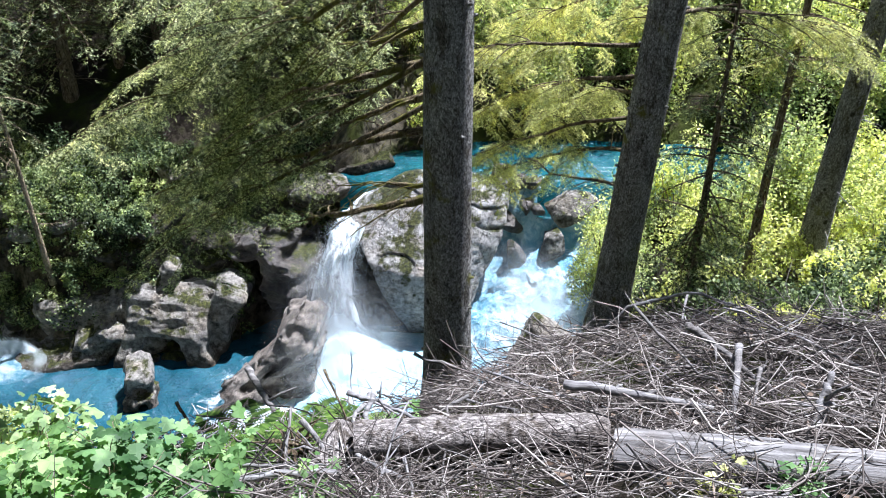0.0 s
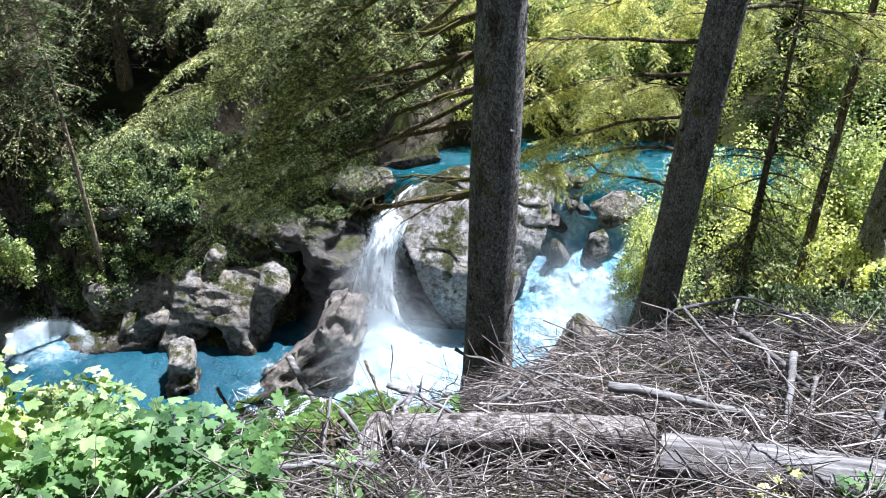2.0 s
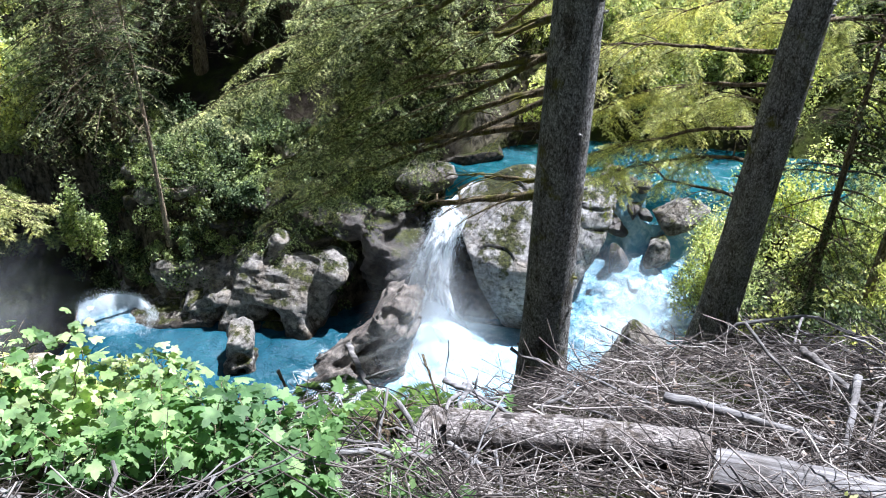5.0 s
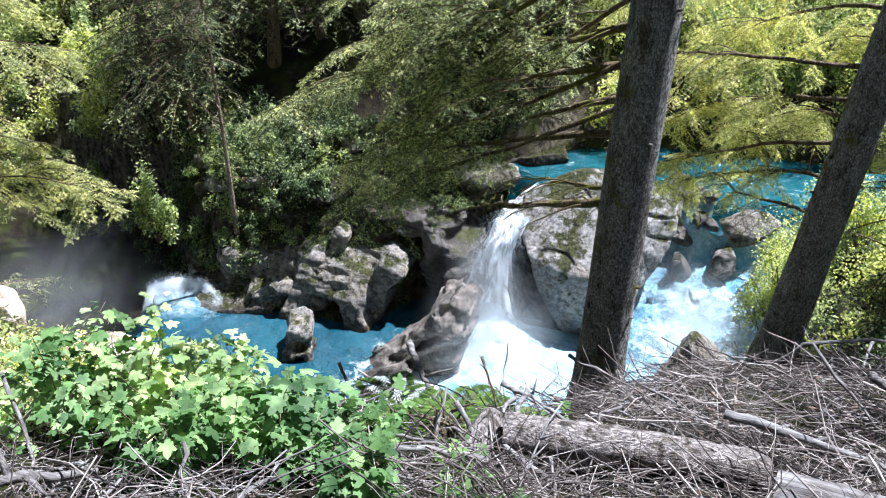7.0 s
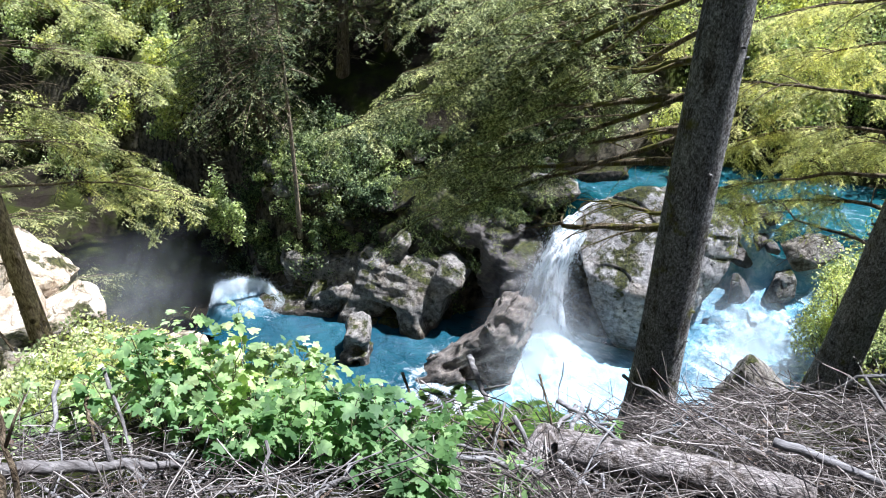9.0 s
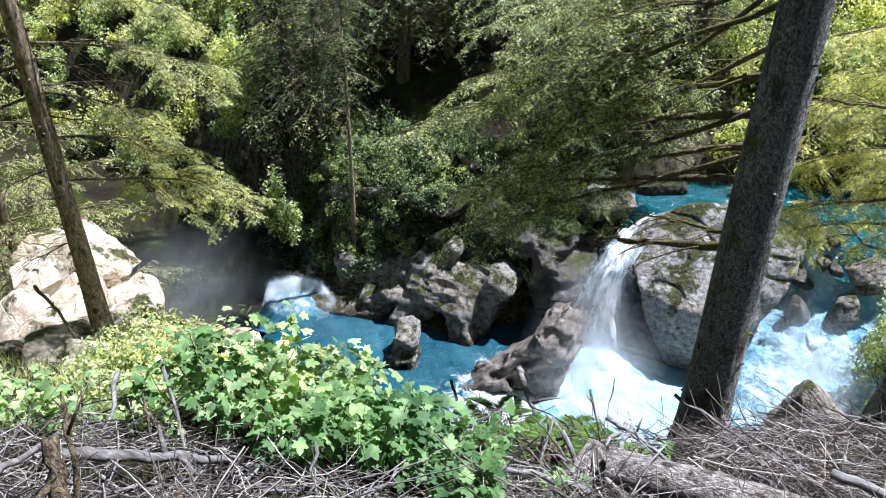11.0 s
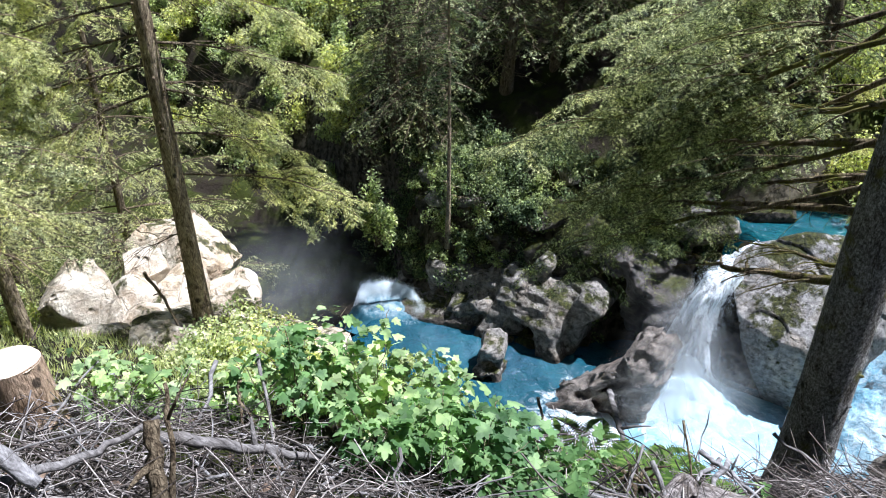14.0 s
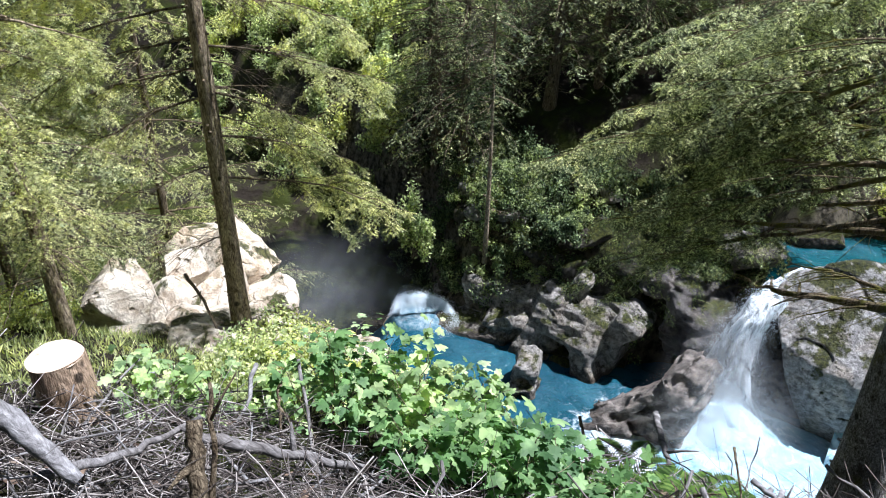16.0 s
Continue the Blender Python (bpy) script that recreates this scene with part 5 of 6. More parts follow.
def hill_spot(k):
    x = rs.uniform(-30, -13.4)
    y = float(shore(x)) + 0.2 + 9 * rs.uniform(0, 1)
    q = rs.uniform(0.6, 1.3)
    return (x, y, float(ground_z(x, y)) - 0.15), (q, 0.8 * q, 1.2 * q * rs.uniform(0.6, 1.3)), 2900 + k


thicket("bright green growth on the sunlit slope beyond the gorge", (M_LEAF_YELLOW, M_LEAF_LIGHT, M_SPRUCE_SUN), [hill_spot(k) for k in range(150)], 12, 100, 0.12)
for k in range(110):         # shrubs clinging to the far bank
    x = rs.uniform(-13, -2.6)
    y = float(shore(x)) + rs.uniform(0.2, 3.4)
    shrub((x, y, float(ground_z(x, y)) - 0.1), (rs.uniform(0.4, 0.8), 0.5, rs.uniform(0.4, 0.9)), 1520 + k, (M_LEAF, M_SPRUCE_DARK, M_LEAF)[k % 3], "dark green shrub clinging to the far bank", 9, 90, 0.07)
for k in range(20):          # dark growth hanging over the rocks
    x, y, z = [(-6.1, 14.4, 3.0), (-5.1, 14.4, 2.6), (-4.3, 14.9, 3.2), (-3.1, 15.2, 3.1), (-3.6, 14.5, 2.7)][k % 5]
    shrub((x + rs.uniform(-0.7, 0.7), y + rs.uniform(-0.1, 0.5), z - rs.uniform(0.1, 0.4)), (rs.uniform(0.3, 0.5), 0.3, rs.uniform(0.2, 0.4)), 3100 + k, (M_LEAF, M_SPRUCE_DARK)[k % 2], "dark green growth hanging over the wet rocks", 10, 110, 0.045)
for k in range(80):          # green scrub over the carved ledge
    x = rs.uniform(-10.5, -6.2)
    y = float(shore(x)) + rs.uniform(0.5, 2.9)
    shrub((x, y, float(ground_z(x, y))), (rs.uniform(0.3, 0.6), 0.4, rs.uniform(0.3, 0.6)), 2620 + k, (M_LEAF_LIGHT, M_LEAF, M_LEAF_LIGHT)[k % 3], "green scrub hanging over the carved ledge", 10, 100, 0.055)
def far_spot(k):
    x, y = rs.uniform(-1.8, 14), rs.uniform(17.8, 21.5)
    return (x, y, float(ground_z(x, y)) - 0.1), (rs.uniform(0.8, 1.2), 0.8, rs.uniform(1.4, 3.2)), 1700 + k


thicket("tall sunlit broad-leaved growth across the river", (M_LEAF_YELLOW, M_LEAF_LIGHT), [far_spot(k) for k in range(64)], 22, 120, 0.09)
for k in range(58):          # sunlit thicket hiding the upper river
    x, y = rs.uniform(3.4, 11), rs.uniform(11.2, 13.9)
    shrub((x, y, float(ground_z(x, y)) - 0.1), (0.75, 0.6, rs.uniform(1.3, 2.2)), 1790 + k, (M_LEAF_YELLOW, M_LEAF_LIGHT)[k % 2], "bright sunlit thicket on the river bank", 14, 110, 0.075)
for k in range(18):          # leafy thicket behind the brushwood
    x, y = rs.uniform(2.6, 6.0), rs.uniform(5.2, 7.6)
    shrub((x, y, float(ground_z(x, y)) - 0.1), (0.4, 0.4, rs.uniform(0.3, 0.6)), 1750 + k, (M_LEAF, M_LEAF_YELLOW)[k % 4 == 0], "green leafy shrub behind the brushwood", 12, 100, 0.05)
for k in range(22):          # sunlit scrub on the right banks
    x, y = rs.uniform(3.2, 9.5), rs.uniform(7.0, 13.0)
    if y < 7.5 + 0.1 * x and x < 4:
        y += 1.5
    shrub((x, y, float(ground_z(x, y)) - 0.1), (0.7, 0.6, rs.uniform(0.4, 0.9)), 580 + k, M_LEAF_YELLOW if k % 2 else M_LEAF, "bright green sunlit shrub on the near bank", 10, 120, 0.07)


# ---- bramble bush in front ----
def lobed_leaf():
    """Outline of a toothed oval leaf, one unit long."""
    pts = [(0, 0, 0), (-0.02, 0.22, -0.04), (0.1, 0.4, -0.08), (0.3, 0.27, -0.03), (0.5, 0.42, -0.09), (0.62, 0.33, -0.06), (0.6, 0.17, -0.02), (0.8, 0.16, -0.06), (1, 0, -0.12)]
    pts += [(x, -y, z) for x, y, z in pts[-2:0:-1]]
    return np.array(pts)


LEAF = lobed_leaf()


def add_leaves(soup, rng, base, way, size):
    """Broad lobed leaves, tops turned to the light."""
    n = len(base)
    way = unit(way)
    up = unit(np.array([0.25, 0.15, 1.0]) + rng.normal(0, 0.45, (n, 3)))
    side = unit(np.cross(up, way))
    up = np.cross(way, side)
    m = len(LEAF)
    v = base[:, None] + size[:, None, None] * (LEAF[None, :, :1] * way[:, None] + LEAF[None, :, 1:2] * side[:, None] + LEAF[None, :, 2:] * up[:, None])
    cen = base + way * (size * 0.5)[:, None]
    verts = np.concatenate([v, cen[:, None]], 1)
    k = np.arange(m)
    tri = np.stack([np.full(m, m), k, (k + 1) % m], -1)
    tris = (np.arange(n)[:, None, None] * (m + 1) + tri[None]).reshape(-1, 3)
    soup.add(verts.reshape(-1, 3), None, tris)


def bramble(place, height, spread, seed, canes, leaf, label, material=None, name="bramble_bush"):
    rng = np.random.default_rng(seed)
    ob = thing(name, place, label, "bush", "brambles")
    stems, leaves = Soup(), Soup()
    for k in range(canes):
        az, out = rng.uniform(0, 6.28), spread * rng.uniform(0.2, 1.0)
        f = np.linspace(0, 1, 9)
        hgt = height * rng.uniform(0.6, 1.1)
        p = np.stack([np.sin(az) * out * f, np.cos(az) * out * f, hgt * (1.25 * f - 0.35 * f ** 3) - 0.1], -1) + np.append(rng.normal(0, spread * 0.3, 2), 0)
        p += rng.normal(0, 0.012, p.shape)
        add_tube(stems, p, np.linspace(0.006, 0.002, 9), 4, False)
        for q in range(3):   # leafless side shoots low on the cane
            b = p[rng.integers(1, 5)]
            add_tube(stems, b + np.outer(np.linspace(0, 1, 4), rng.normal(0, 0.09, 3) + np.array([0, 0, 0.1])) + rng.normal(0, 0.006, (4, 3)), [0.003, 0.0025, 0.002, 0.001], 3, False)
        n = 24
        at = rng.uniform(0.35, 1.0, n)
        b = np.stack([np.interp(at, f, p[:, c]) for c in range(3)], -1)
        way = rng.normal(size=(n, 3)) * np.array([1, 1, 0.35]) + np.array([0, 0, -0.1])
        b = b + unit(way) * 0.06
        add_leaves(leaves, rng, b, way, leaf * rng.uniform(0.4, 1.25, n))
    part("branchwork", stems.mesh("branchwork", M_PALE_BARK, True), ob)
    part("foliage", leaves.mesh("foliage", material or M_BUSH), ob)
    return ob


BR = "leafy green bramble bush on the near slope"
BUSHES = [(-1.35, 2.75, 0.54, 0.3), (-1.6, 2.55, 0.7, 0.25), (-1.9, 2.9, 0.66, 0.3), (-2.2, 2.85, 0.74, 0.3), (-2.55, 2.75, 1, 0.32), (-2.45, 3.25, 0.64, 0.3), (-3, 2.7, 1.05, 0.32), (-2.9, 3.4, 0.88, 0.35), (-3.4, 2.5, 0.55, 0.3), (-3.5, 3.1, 0.84, 0.35), (-3.8, 2.2, 0.6, 0.25), (-3.9, 3.4, 0.7, 0.35), (-2.1, 2.35, 0.75, 0.25), (-4, 1.95, 0.68, 0.22), (-4.5, 2.3, 0.66, 0.25), (-1.1, 2.35, 0.35, 0.2)]
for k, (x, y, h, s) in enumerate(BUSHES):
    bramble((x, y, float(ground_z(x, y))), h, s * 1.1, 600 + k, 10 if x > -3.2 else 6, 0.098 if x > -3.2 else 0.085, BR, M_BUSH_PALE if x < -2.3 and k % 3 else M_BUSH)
for k, (x, y) in enumerate([(-8.9, 3.2), (-9.6, 3.9), (-8.2, 2.7), (-9.2, 2.6), (-7.6, 2.3), (-10.2, 3.2)]):
    shrub((x, y, float(ground_z(x, y)) - 0.05), (0.6, 0.6, 0.35), 680 + k, M_LEAF_YELLOW, "yellow-green mossy growth on the bank", 14, 150, 0.045, "low_scrub")
for k, (x, y, h, s) in enumerate([(-4.3, 2.9, 0.35, 0.4), (-3.7, 3.7, 0.35, 0.4), (-4.8, 3.3, 0.4, 0.5), (-3.3, 4.0, 0.35, 0.4), (-4.4, 3.9, 0.4, 0.5), (-3.9, 2.7, 0.3, 0.3), (-5.2, 4.2, 0.5, 0.6), (-5.9, 4.6, 0.5, 0.6), (-6.4, 5.3, 0.5, 0.6), (-5.0, 3.6, 0.6, 0.6), (-8.6, 3.2, 0.4, 0.6), (-9.6, 3.6, 0.4, 0.6)]):
    shrub((x, y, float(ground_z(x, y)) - 0.05), (s, s, h), 640 + k, (M_GRASS, M_LEAF_LIGHT)[k % 2], "sunlit yellow-green low scrub on the slope", 12, 130, 0.05, "low_scrub")


def build_grass():
    rng = np.random.default_rng(31)
    n = 42000
    x, y = rng.uniform(-10.5, -3.2, n), rng.uniform(1.0, 7.4, n)
    ok = (wobble(x, y, 1.4, 3) + rng.normal(0, 0.5, n) > -0.35) & ((x < -4.3) | (y > 2.6))
    x, y = x[ok], y[ok]
    n = len(x)
    soup = Soup()
    add_blades(soup, np.stack([x, y, ground_z(x, y) - 0.02], -1), rng.normal(0, 0.55, (n, 3)) + np.array([0, 0, 1.0]), rng.uniform(0.05, 0.17, n), rng.uniform(0.006, 0.018, n), rng, 2.0)
    tagged(new("grass", soup.mesh("grass", M_GRASS)), "sunlit yellow-green grass and low plants on the slope", "grass", "", "stuff")


build_grass()


def fern(place, seed, fronds, length):
    rng = np.random.default_rng(seed)
    ob = thing("fern", place, "bright green fern among the dead wood", "fern", "ferns")
    for k in range(fronds):
        soup = Soup()
        az = 2 * np.pi * k / fronds + rng.uniform(-0.3, 0.3)
        f = np.linspace(0, 1, 22)
        L = length * rng.uniform(0.8, 1.1)
        p = np.stack([np.sin(az) * L * f * 0.8, np.cos(az) * L * f * 0.8, L * (0.8 * f - 0.6 * f ** 2)], -1)
        add_tube(soup, p, np.linspace(0.004, 0.001, 22), 3, False)
        t = unit(np.gradient(p, axis=0))
        sd = unit(np.cross(t, [0, 0, 1.0]))
        for s in (-1, 1):
            w = L * 0.28 * np.sin(np.pi * (0.12 + 0.88 * f)) + 0.01
            add_blades(soup, p, sd * s + t * 0.35, w, L * 0.05, rng, 0.1)
        part("frond", soup.mesh("frond", M_FERN), ob)


for k, (x, y) in enumerate([(-0.95, 3.3), (-1.15, 3.15), (-0.55, 3.5), (-0.75, 3.05), (-1.3, 3.5), (-0.9, 3.7)]):
    fern((x, y, float(ground_z(x, y))), 700 + k, 9, 0.45)
for k, (x, y, h) in enumerate([(-0.55, 2.45, 0.3), (-0.3, 3.6, 0.35), (1.14, 2.33, 0.3), (1.55, 2.3, 0.45), (-0.7, 2.6, 0.25)]):
    bramble((x, y, float(ground_z(x, y))), h, (0.2, 0.2, 0.12, 0.12, 0.2)[k], 720 + k, (5, 5, 3, 2, 5)[k], (0.075, 0.075, 0.04, 0.06, 0.075)[k], "small leafy sprout among the dead wood", M_BUSH if k not in (2,) else M_LEAF_YELLOW, "sapling")


# ---- dead wood ----
def log(place, length, radius, turn, label, bark, seed, name="log", cut=True):
    """A felled log along its local x axis, with knots and sawn ends."""
    rng = np.random.default_rng(seed)
    ob = thing(name, (0, 0, 0), label, "log", "logs")
    ob.matrix_world = pose(*place, *turn)
    soup = Soup()
    n, sides = 26, 24
    xs = np.linspace(-length / 2, length / 2, n)
    ang = np.linspace(0, 2 * np.pi, sides, endpoint=False)
    rad = radius * (1 - 0.12 * (xs / length + 0.5))[:, None] * (1 + 0.03 * rng.normal(size=(n, sides)) + 0.04 * np.sin(2 * ang + seed)[None])
    path = np.stack([xs, 0.02 * np.sin(xs * 2 + seed), 0.02 * np.cos(xs * 1.7)], -1)
    add_tube(soup, path, rad, sides, False)
    for _ in range(9):
        h, a = rng.uniform(-length / 2.2, length / 2.2), rng.uniform(0, 6.28)
        d = np.array([0.2, np.cos(a), np.sin(a)])
        knot = Soup()
        add_tube(knot, np.array([h, 0, 0]) + np.outer([radius * 0.85, radius * rng.uniform(1.03, 1.2)], d), [0.028, 0.014], 6)
        part("knot", knot.mesh("knot", bark, True), ob)
    part("trunk", soup.mesh("trunk", bark, True), ob)
    for s in (-1, 1):
        c = Soup()
        k = 0 if s < 0 else n - 1
        rr = rad[k][:, None] * np.stack([np.zeros(sides), np.cos(ang), np.sin(ang)], -1)
        rim = path[k] + rr * 0.985 + np.array([s * 0.004, 0, 0])
        v = np.concatenate([rim, [path[k] + np.array([s * 0.006, 0, 0])]])
        c.add(v, None, [(sides, a, (a + 1) % sides) if s > 0 else (sides, (a + 1) % sides, a) for a in range(sides)])
        part("sawn_end", c.mesh("sawn_end", M_CUT), ob, "pale sawn end with growth rings")
    return ob


log((0.22, 3.15, 7.75), 1.45, 0.115, (0, 1, 3), "fallen log with peeling grey bark on the brushwood", M_LOGBARK, 1)
log((1.66, 2.45, 8.24), 1.7, 0.12, (0, -10, -18), "thick debarked weathered grey log", M_DEADWOOD, 2)


log((-0.63, 3.05, 7.66), 0.5, 0.1, (0, 6, 84), "short brown log round with its sawn end showing", M_LOGBARK, 3)


def build_brush():
    rng = np.random.default_rng(21)

    def pile_z(x, y):
        return ground_z(x, y) + 0.42 * np.exp(-((x - 1.9) ** 2 / 1.6 + (y - 4.4) ** 2 / 0.6)) + 0.02

    variants = []
    for k in range(14):
        soup = Soup()
        n = 11
        L = rng.uniform(0.5, 1.3)
        f = np.linspace(-0.5, 0.5, n)
        p = np.stack([f * L, np.cumsum(rng.normal(0, 0.022, n)) + 0.5 * L * rng.normal() * f ** 2, np.cumsum(rng.normal(0, 0.014, n))], -1)
        r = rng.uniform(0.006, 0.017)
        add_tube(soup, p, np.linspace(r, r * 0.45, n) * (1 + 0.12 * rng.normal(size=n)), 7)
        for q in range(rng.integers(2, 5)):
            j = rng.integers(2, n - 2)
            d = unit(rng.normal(size=3) * np.array([1, 1, 0.4]) + np.array([0.6, 0, 0]))
            add_tube(soup, p[j] + np.outer([0, 0.05, rng.uniform(0.08, 0.3)], d), [r * 0.6, r * 0.45, r * 0.2], 5)
        variants.append(soup.mesh("stick", M_DEADWOOD, True))
    boughs = []
    for k in range(10):      # dry spruce boughs: a bent stem with combs of curling twigs
        soup = Soup()
        n, L = 9, rng.uniform(0.6, 1.3)
        f = np.linspace(0, 1, n)
        curl = rng.normal(0, 0.35)
        p = np.stack([f * L, curl * L * f ** 2, 0.12 * L * np.sin(np.pi * f)], -1) + np.cumsum(rng.normal(0, 0.008, (n, 3)), 0)
        add_tube(soup, p, np.linspace(0.009, 0.002, n), 5)
        for q in range(38):
            at = rng.uniform(0.1, 1.0)
            b = np.array([np.interp(at, f, p[:, c]) for c in range(3)])
            a = curl * 2 * at + rng.choice([-1, 1]) * rng.uniform(0.35, 1.1)
            tl, bend, g = rng.uniform(0.12, 0.42) * (1.2 - 0.6 * at), rng.normal(0, 0.5), np.linspace(0, 1, 5)
            t = np.stack([np.cos(a + bend * g) * tl * g, np.sin(a + bend * g) * tl * g, tl * (rng.normal(0.05, 0.3) * g - rng.normal(0, 0.3) * g ** 2)], -1)
            add_tube(soup, b + t, np.linspace(0.0035, 0.001, 5), 3, False)
            if q % 2:
                w = unit(t[-1] - t[1])
                add_tube(soup, b + t[2] + np.outer([0, 0.5, 1], unit(w + rng.normal(0, 0.6, 3)) * tl * 0.45), [0.002, 0.0015, 0.0008], 3, False)
        boughs.append(soup)
    areas = [("brushwood_pile", "heaped grey dead branches and twigs on the slope", (-0.9, 4.2, 1.9, 5.3), 64, 5200),
             ("brushwood_pile", "dead twigs strewn among the ferns", (-2.0, -0.3, 2.4, 3.7), 20, 1300),
             ("brushwood_pile", "scattered grey branches and chips beside the stump", (-4.6, -1.3, 0.4, 2.2), 70, 1900)]
    for name, label, (x0, x1, y0, y1), sticks, twigs in areas:
        ob = thing(name, (0, 0, 0), label, "brushwood", "brushwood")
        def spot():
            while True:
                x, y = rng.uniform(x0, x1), rng.uniform(y0, y1)
                if y < 4.6 + 0.95 * x or x < -2.0 or (x < -0.3 and y1 == 3.7):
                    return x, y

        for k in range(sticks):
            x, y = spot()
            s = part("stick", variants[k % 14], ob)
            s.matrix_local = pose(x, y, float(pile_z(x, y)) + rng.uniform(-0.04, 0.05), rng.uniform(0, 360), rng.normal(0, 5), rng.uniform(0, 360))
        soup = Soup()
        for k in range(twigs):
            x, y = spot()
            L, az = rng.uniform(0.15, 0.6) * rng.choice([1.0, 1.9]), rng.choice([rng.uniform(0, 6.28), rng.normal(1.5, 0.4)])
            f = np.linspace(-0.5, 0.5, 6)
            L *= 0.6 if y1 == 3.7 else 1.0
            tilt, arch = rng.normal(0, 0.12), rng.normal(0.2, 0.35)
            zz = float(pile_z(x, y)) - 0.04 + 0.26 * rng.uniform() ** 1.7
            bend = rng.normal(0, 1.0)
            p = np.stack([x + L * (np.sin(az) * f + np.cos(az) * bend * f ** 2), y + L * (np.cos(az) * f - np.sin(az) * bend * f ** 2), zz + L * (tilt * f - arch * f ** 2)], -1)
            r = 0.0014 + 0.0055 * rng.uniform() ** 2
            add_tube(soup, p + rng.normal(0, 0.01, p.shape), np.linspace(r, r * 0.5, 6), 3, False)
        for k in range(twigs // 22):
            x, y = spot()
            if y1 == 3.7 and y > 3.2:
                continue
            turn = rng.uniform(0, 2 * np.pi)
            size, c, d = rng.uniform(0.4, 0.75), np.cos(turn), np.sin(turn)
            for v, q, t in zip(boughs[k % 10].v, boughs[k % 10].q, boughs[k % 10].t or [None] * 99):
                g = v * np.array([size, size, 0.5 * size]) @ np.array([[c, d, 0], [-d, c, 0], [0, 0, 1]])
                g[:, 2] += pile_z(x, y) + 0.5 * (pile_z(x + g[:, 0], y + g[:, 1]) - pile_z(x, y)) + 0.02
                soup.add(g + np.array([x, y, 0]), q - q.min())
        chips = Soup()
        n = twigs // 9
        px, py = np.array([spot() for _ in range(n)]).T
        pz = pile_z(px, py) + rng.uniform(0.0, 0.07, n)
        add_blades(chips, np.stack([px, py, pz], -1), rng.normal(size=(n, 3)) * np.array([1, 1, 0.25]), rng.uniform(0.03, 0.13, n), rng.uniform(0.012, 0.045, n), rng, 0.5)
        part("chip_litter", chips.mesh("chip_litter", M_CHIP), ob, "pale wood chips and bark flakes", "stuff")
        part("brush_litter", soup.mesh("brush_litter", M_TWIG, True), ob, "tangle of thin dry twigs", "stuff")


build_brush()


def branch(points, radius, label, seed, material=None, forks=2, name="dead_branch", taper=0.5):
    """A single bleached branch with knots and short forks."""
    rng = np.random.default_rng(seed)
    pts = np.array(points, float)
    f = np.linspace(0, 1, 14)
    seg = np.linspace(0, 1, len(pts))
    p = np.stack([np.interp(f, seg, pts[:, k]) for k in range(3)], -1)
    p[1:-1] += rng.normal(0, min(0.006, radius * 0.3), (12, 3))
    soup = Soup()
    add_tube(soup, p, radius * np.linspace(1, taper, 14)[:, None] * (1 + 0.08 * rng.normal(size=(14, 9))), 9)
    for _ in range(forks):
        j = rng.integers(3, 12)
        d = unit(rng.normal(size=3) + unit(p[-1] - p[0]) * 0.9)
        L = rng.uniform(0.06, 0.25)
        add_tube(soup, p[j] + np.outer([0, L * 0.5, L], d) + np.array([[0, 0, 0], [0, 0, 0.01], [0, 0, 0]]), [radius * 0.5, radius * 0.35, radius * 0.15], 6)
    return tagged(new(name, soup.mesh(name, material or M_DEADWOOD, True)), label, "branch", "dead branches")


DB = "bleached bare branch sticking out of the brushwood"
branch([(-1.37, 4.1, 7.45), (-1.2, 3.85, 7.4), (-0.95, 3.55, 7.3)], 0.026, "thick white barkless branch leaning over the slope", 1)
branch([(-0.76, 3.73, 7.76), (-0.64, 3.56, 7.6), (-0.53, 3.4, 7.3)], 0.009, "thin dark upright stick", 2, M_BARK_FAR, 1)
branch([(-0.42, 3.45, 7.84), (-0.49, 3.15, 7.7), (-0.5, 3.0, 7.5)], 0.018, "forked grey stick beside the fallen log", 3)
branch([(-1.94, 4.13, 7.1), (-1.86, 4.05, 7.0), (-1.75, 3.98, 6.7)], 0.014, "short dark broken stick", 4, M_BARK_FAR)
branch([(1.69, 4.22, 7.73), (1.82, 3.95, 7.76), (1.99, 3.66, 7.72)], 0.03, "thick grey barkless branch on the brushwood", 5, None, 1)
branch([(1.93, 3.91, 7.81), (1.8, 3.55, 7.78), (1.69, 3.2, 7.65)], 0.026, DB, 6, None, 1)
branch([(1.89, 3.5, 7.97), (1.8, 3.3, 7.9), (1.69, 3.05, 7.75)], 0.012, DB, 7)
branch([(1.3, 4.95, 7.1), (1.48, 4.92, 7.38), (1.96, 4.88, 7.55), (2.2, 4.7, 7.54), (2.4, 4.5, 7.3)], 0.016, "long arched bare branch over the brushwood", 8, None, 3)
branch([(2.02, 3.0, 7.95), (2.1, 3.15, 8.05), (2.16, 3.25, 8.15)], 0.034, "weathered root stub standing among twigs", 9, None, 3)
branch([(-2.29, 0.96, 8.45), (-2.36, 1.05, 8.8), (-2.46, 1.16, 9.04)], 0.042, "broken grey snag with a cut top", 10, M_BARK_FAR, 1, "snag", 0.8)
branch([(-2.3, 1.0, 8.5), (-2.36, 1.16, 8.95), (-2.5, 1.29, 9.13)], 0.017, "dark crooked stem beside the snag", 11, M_BARK_FAR, 1, "snag")
branch([(-3.27, 2.33, 8.13), (-3.1, 2.15, 8.0), (-2.98, 2.04, 7.7)], 0.014, "dark upright stick among the brambles", 12, M_BARK_FAR, 1)
branch([(-3.2, 1.6, 8.2), (-2.7, 1.83, 8.16), (-2.3, 2.0, 8.14)], 0.04, "weathered grey log half buried in twigs", 13, None, 2)
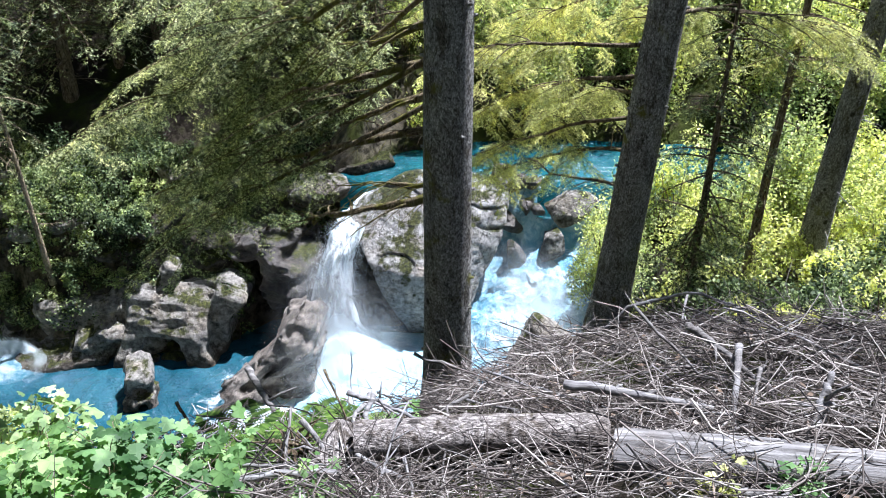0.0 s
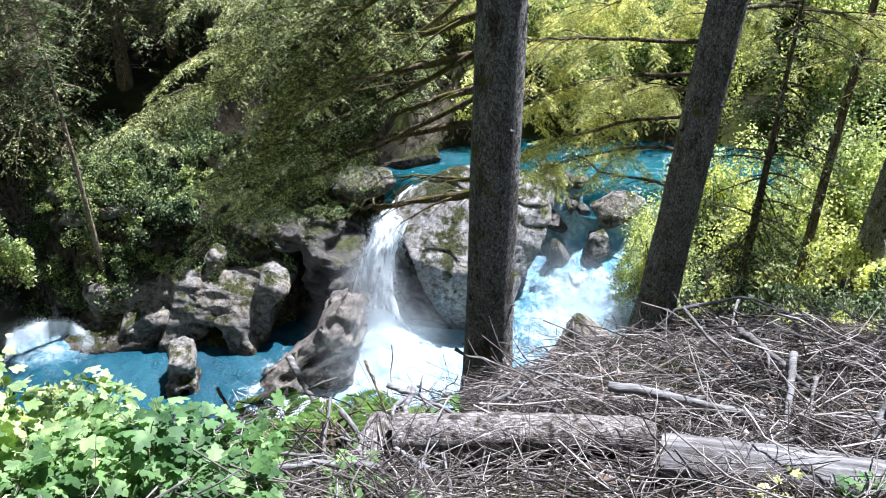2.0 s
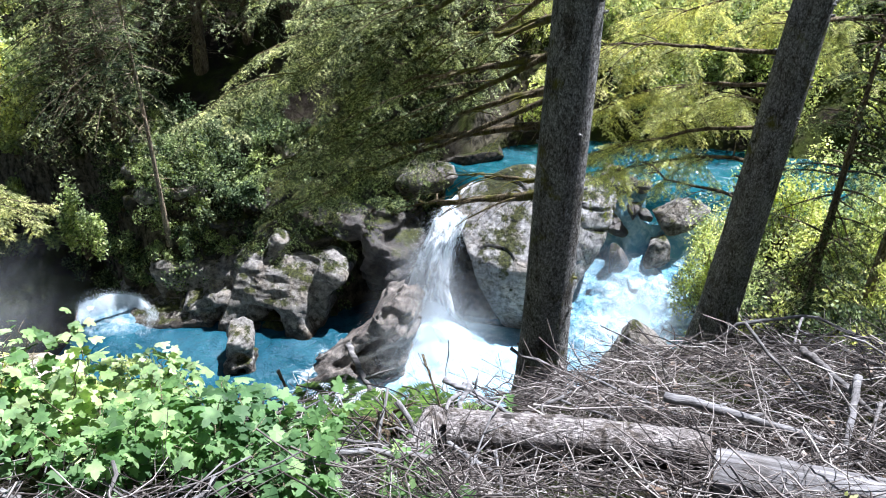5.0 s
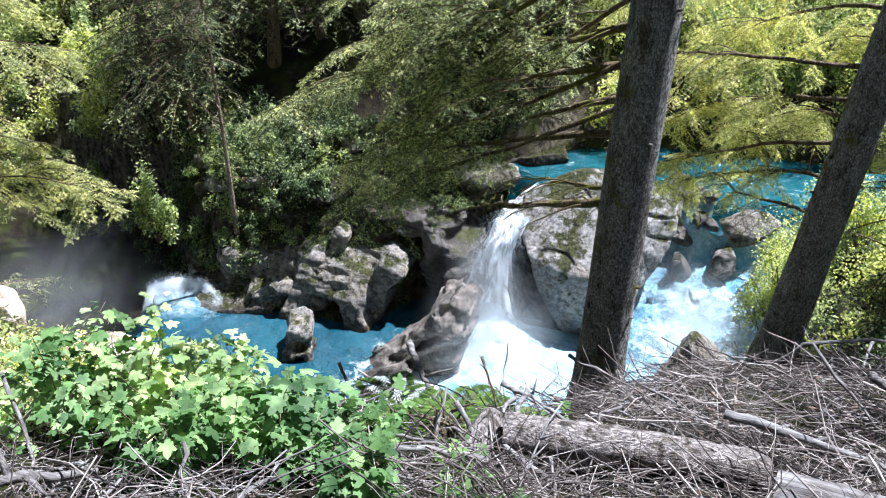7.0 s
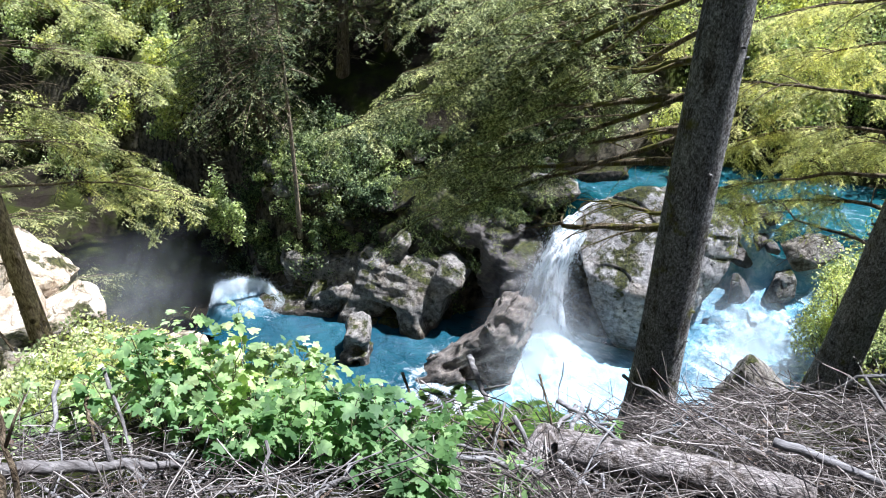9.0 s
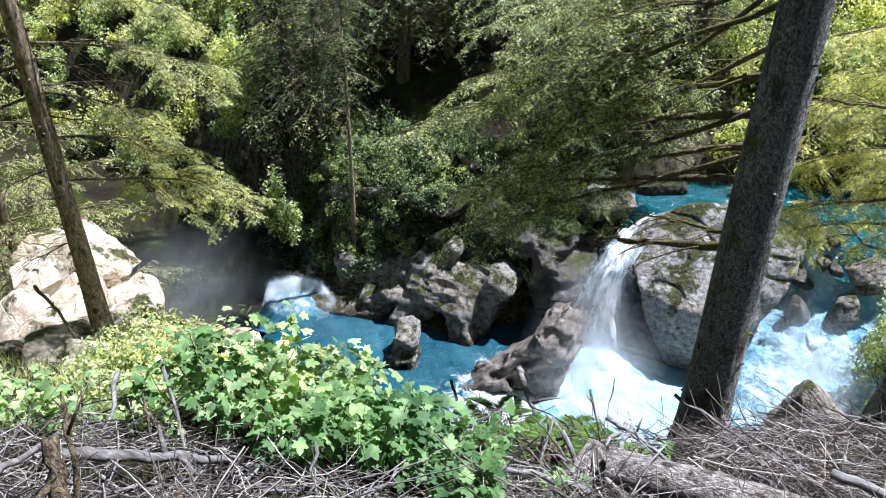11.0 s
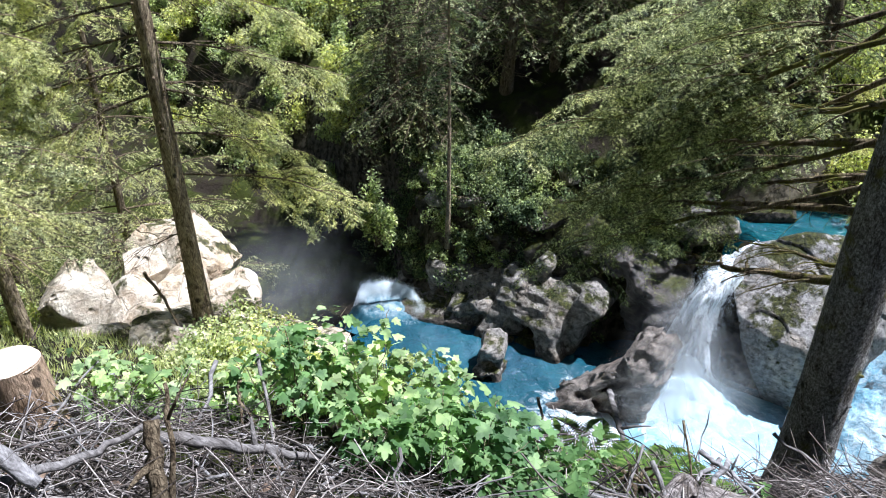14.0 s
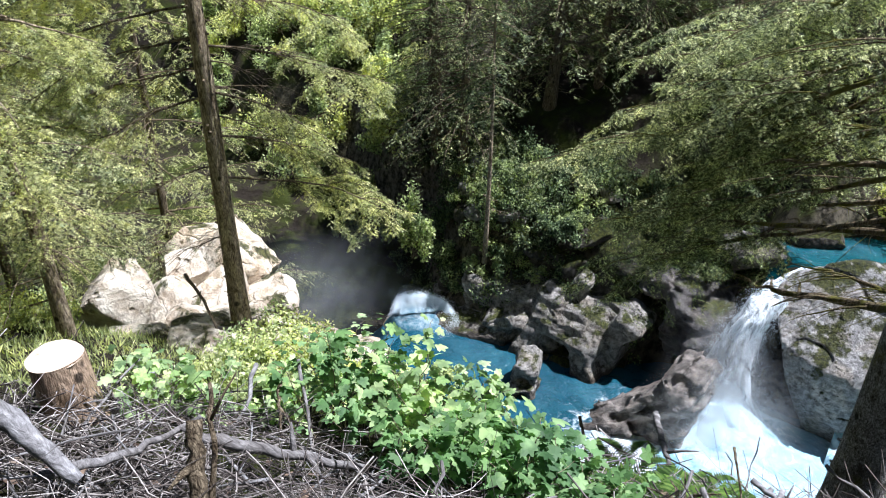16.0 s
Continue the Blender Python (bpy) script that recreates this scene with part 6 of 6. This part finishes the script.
branch([(-3.2, 0.7, 9.1), (-3.0, 0.74, 9.0), (-2.75, 0.78, 8.85)], 0.06, "split pale log lying on the slope", 14, None, 0)
branch([(-2.95, 0.72, 8.8), (-2.9, 1.1, 8.66), (-2.87, 1.46, 8.62)], 0.025, "long grey branch lying on the twigs", 15, None, 2)
branch([(-0.55, 2.7, 7.95), (-0.9, 2.75, 7.9), (-1.25, 2.7, 7.85)], 0.025, "grey fallen branch below the fern", 16, None, 3)
branch([(-0.2, 2.75, 7.85), (-0.6, 3.1, 7.75), (-0.9, 3.2, 7.6)], 0.016, DB, 17, None, 3)
branch([(0.75, 3.6, 7.75), (1.2, 3.5, 7.75), (1.6, 3.35, 7.78)], 0.035, "barkless grey log lying on the brushwood", 18, None, 2)
branch([(1.1, 2.4, 8.25), (1.45, 2.2, 8.35), (1.9, 2.1, 8.4)], 0.03, "pale stick lying below the thick log", 19, None, 1)

branch([(-1.07, 2.85, 7.85), (-0.85, 2.83, 7.88), (-0.6, 2.8, 7.91)], 0.011, "straight bare stick lying across the log round", 20, None, 1)
branch([(-0.6, 3.56, 7.72), (-0.38, 3.45, 7.73), (-0.1, 3.3, 7.72)], 0.02, "grey branch behind the fallen log", 21, None, 3)
branch([(-7.41, 4.64, 6.2), (-6.8, 4.45, 6.0), (-6.2, 4.2, 5.6)], 0.022, "dark dead stem leaning before the pale boulders", 22, M_BARK_FAR, 3)
branch([(x, y, float(ground_z(x, y)) + 0.35) for x, y in ((-19.4, 18.3), (-18.4, 18.8), (-17.4, 19.1))], 0.14, "fallen trunk lying on the far slope", 23, M_BARK_FAR, 3, "log", 0.7)
ry = np.random.default_rng(88)
for k in range(9):           # upturned roots below the white branch
    a = 0.7 * k
    branch([(-0.88, 3.22, 7.55), (-0.88 + 0.07 * math.cos(a), 3.2 + 0.06 * math.sin(a), 7.64), (-0.88 + 0.17 * math.cos(a), 3.18 + 0.14 * math.sin(a), 7.6 + ry.uniform(-0.12, 0.14))], 0.02, "twisted dark root of an upturned stump", 60 + k, M_BARK_FAR, 2, "root", 0.3)


def build_stump():
    rng = np.random.default_rng(3)
    ob = thing("tree_stump", (-4.25, 1.5, 7.98), "freshly sawn orange-barked tree stump on the slope", "stump")
    soup, cut = Soup(), Soup()
    sides = 28
    ang = np.linspace(0, 2 * np.pi, sides, endpoint=False)
    zs = np.linspace(-0.3, 0.36, 9)
    rad = (0.165 + 0.04 * np.exp(-(zs + 0.25) * 6))[:, None] * (1 + 0.03 * np.sin(ang * 3)[None] + 0.012 * rng.normal(size=(9, sides)))
    path = np.stack([zs * -0.08, zs * 0.0, zs], -1)
    add_tube(soup, path, rad, sides, False)
    part("bark", soup.mesh("bark", M_STUMPBARK, True), ob)
    rim = path[-1] + rad[-1][:, None] * np.stack([np.cos(ang), np.sin(ang), np.zeros(sides)], -1)
    cut.add(np.concatenate([rim, [path[-1] + [0, 0, 0.006]]]), None, [(sides, (a + 1) % sides, a) for a in range(sides)])
    part("sawn_top", cut.mesh("sawn_top", M_CUT), ob, "pale sawn top")


build_stump()
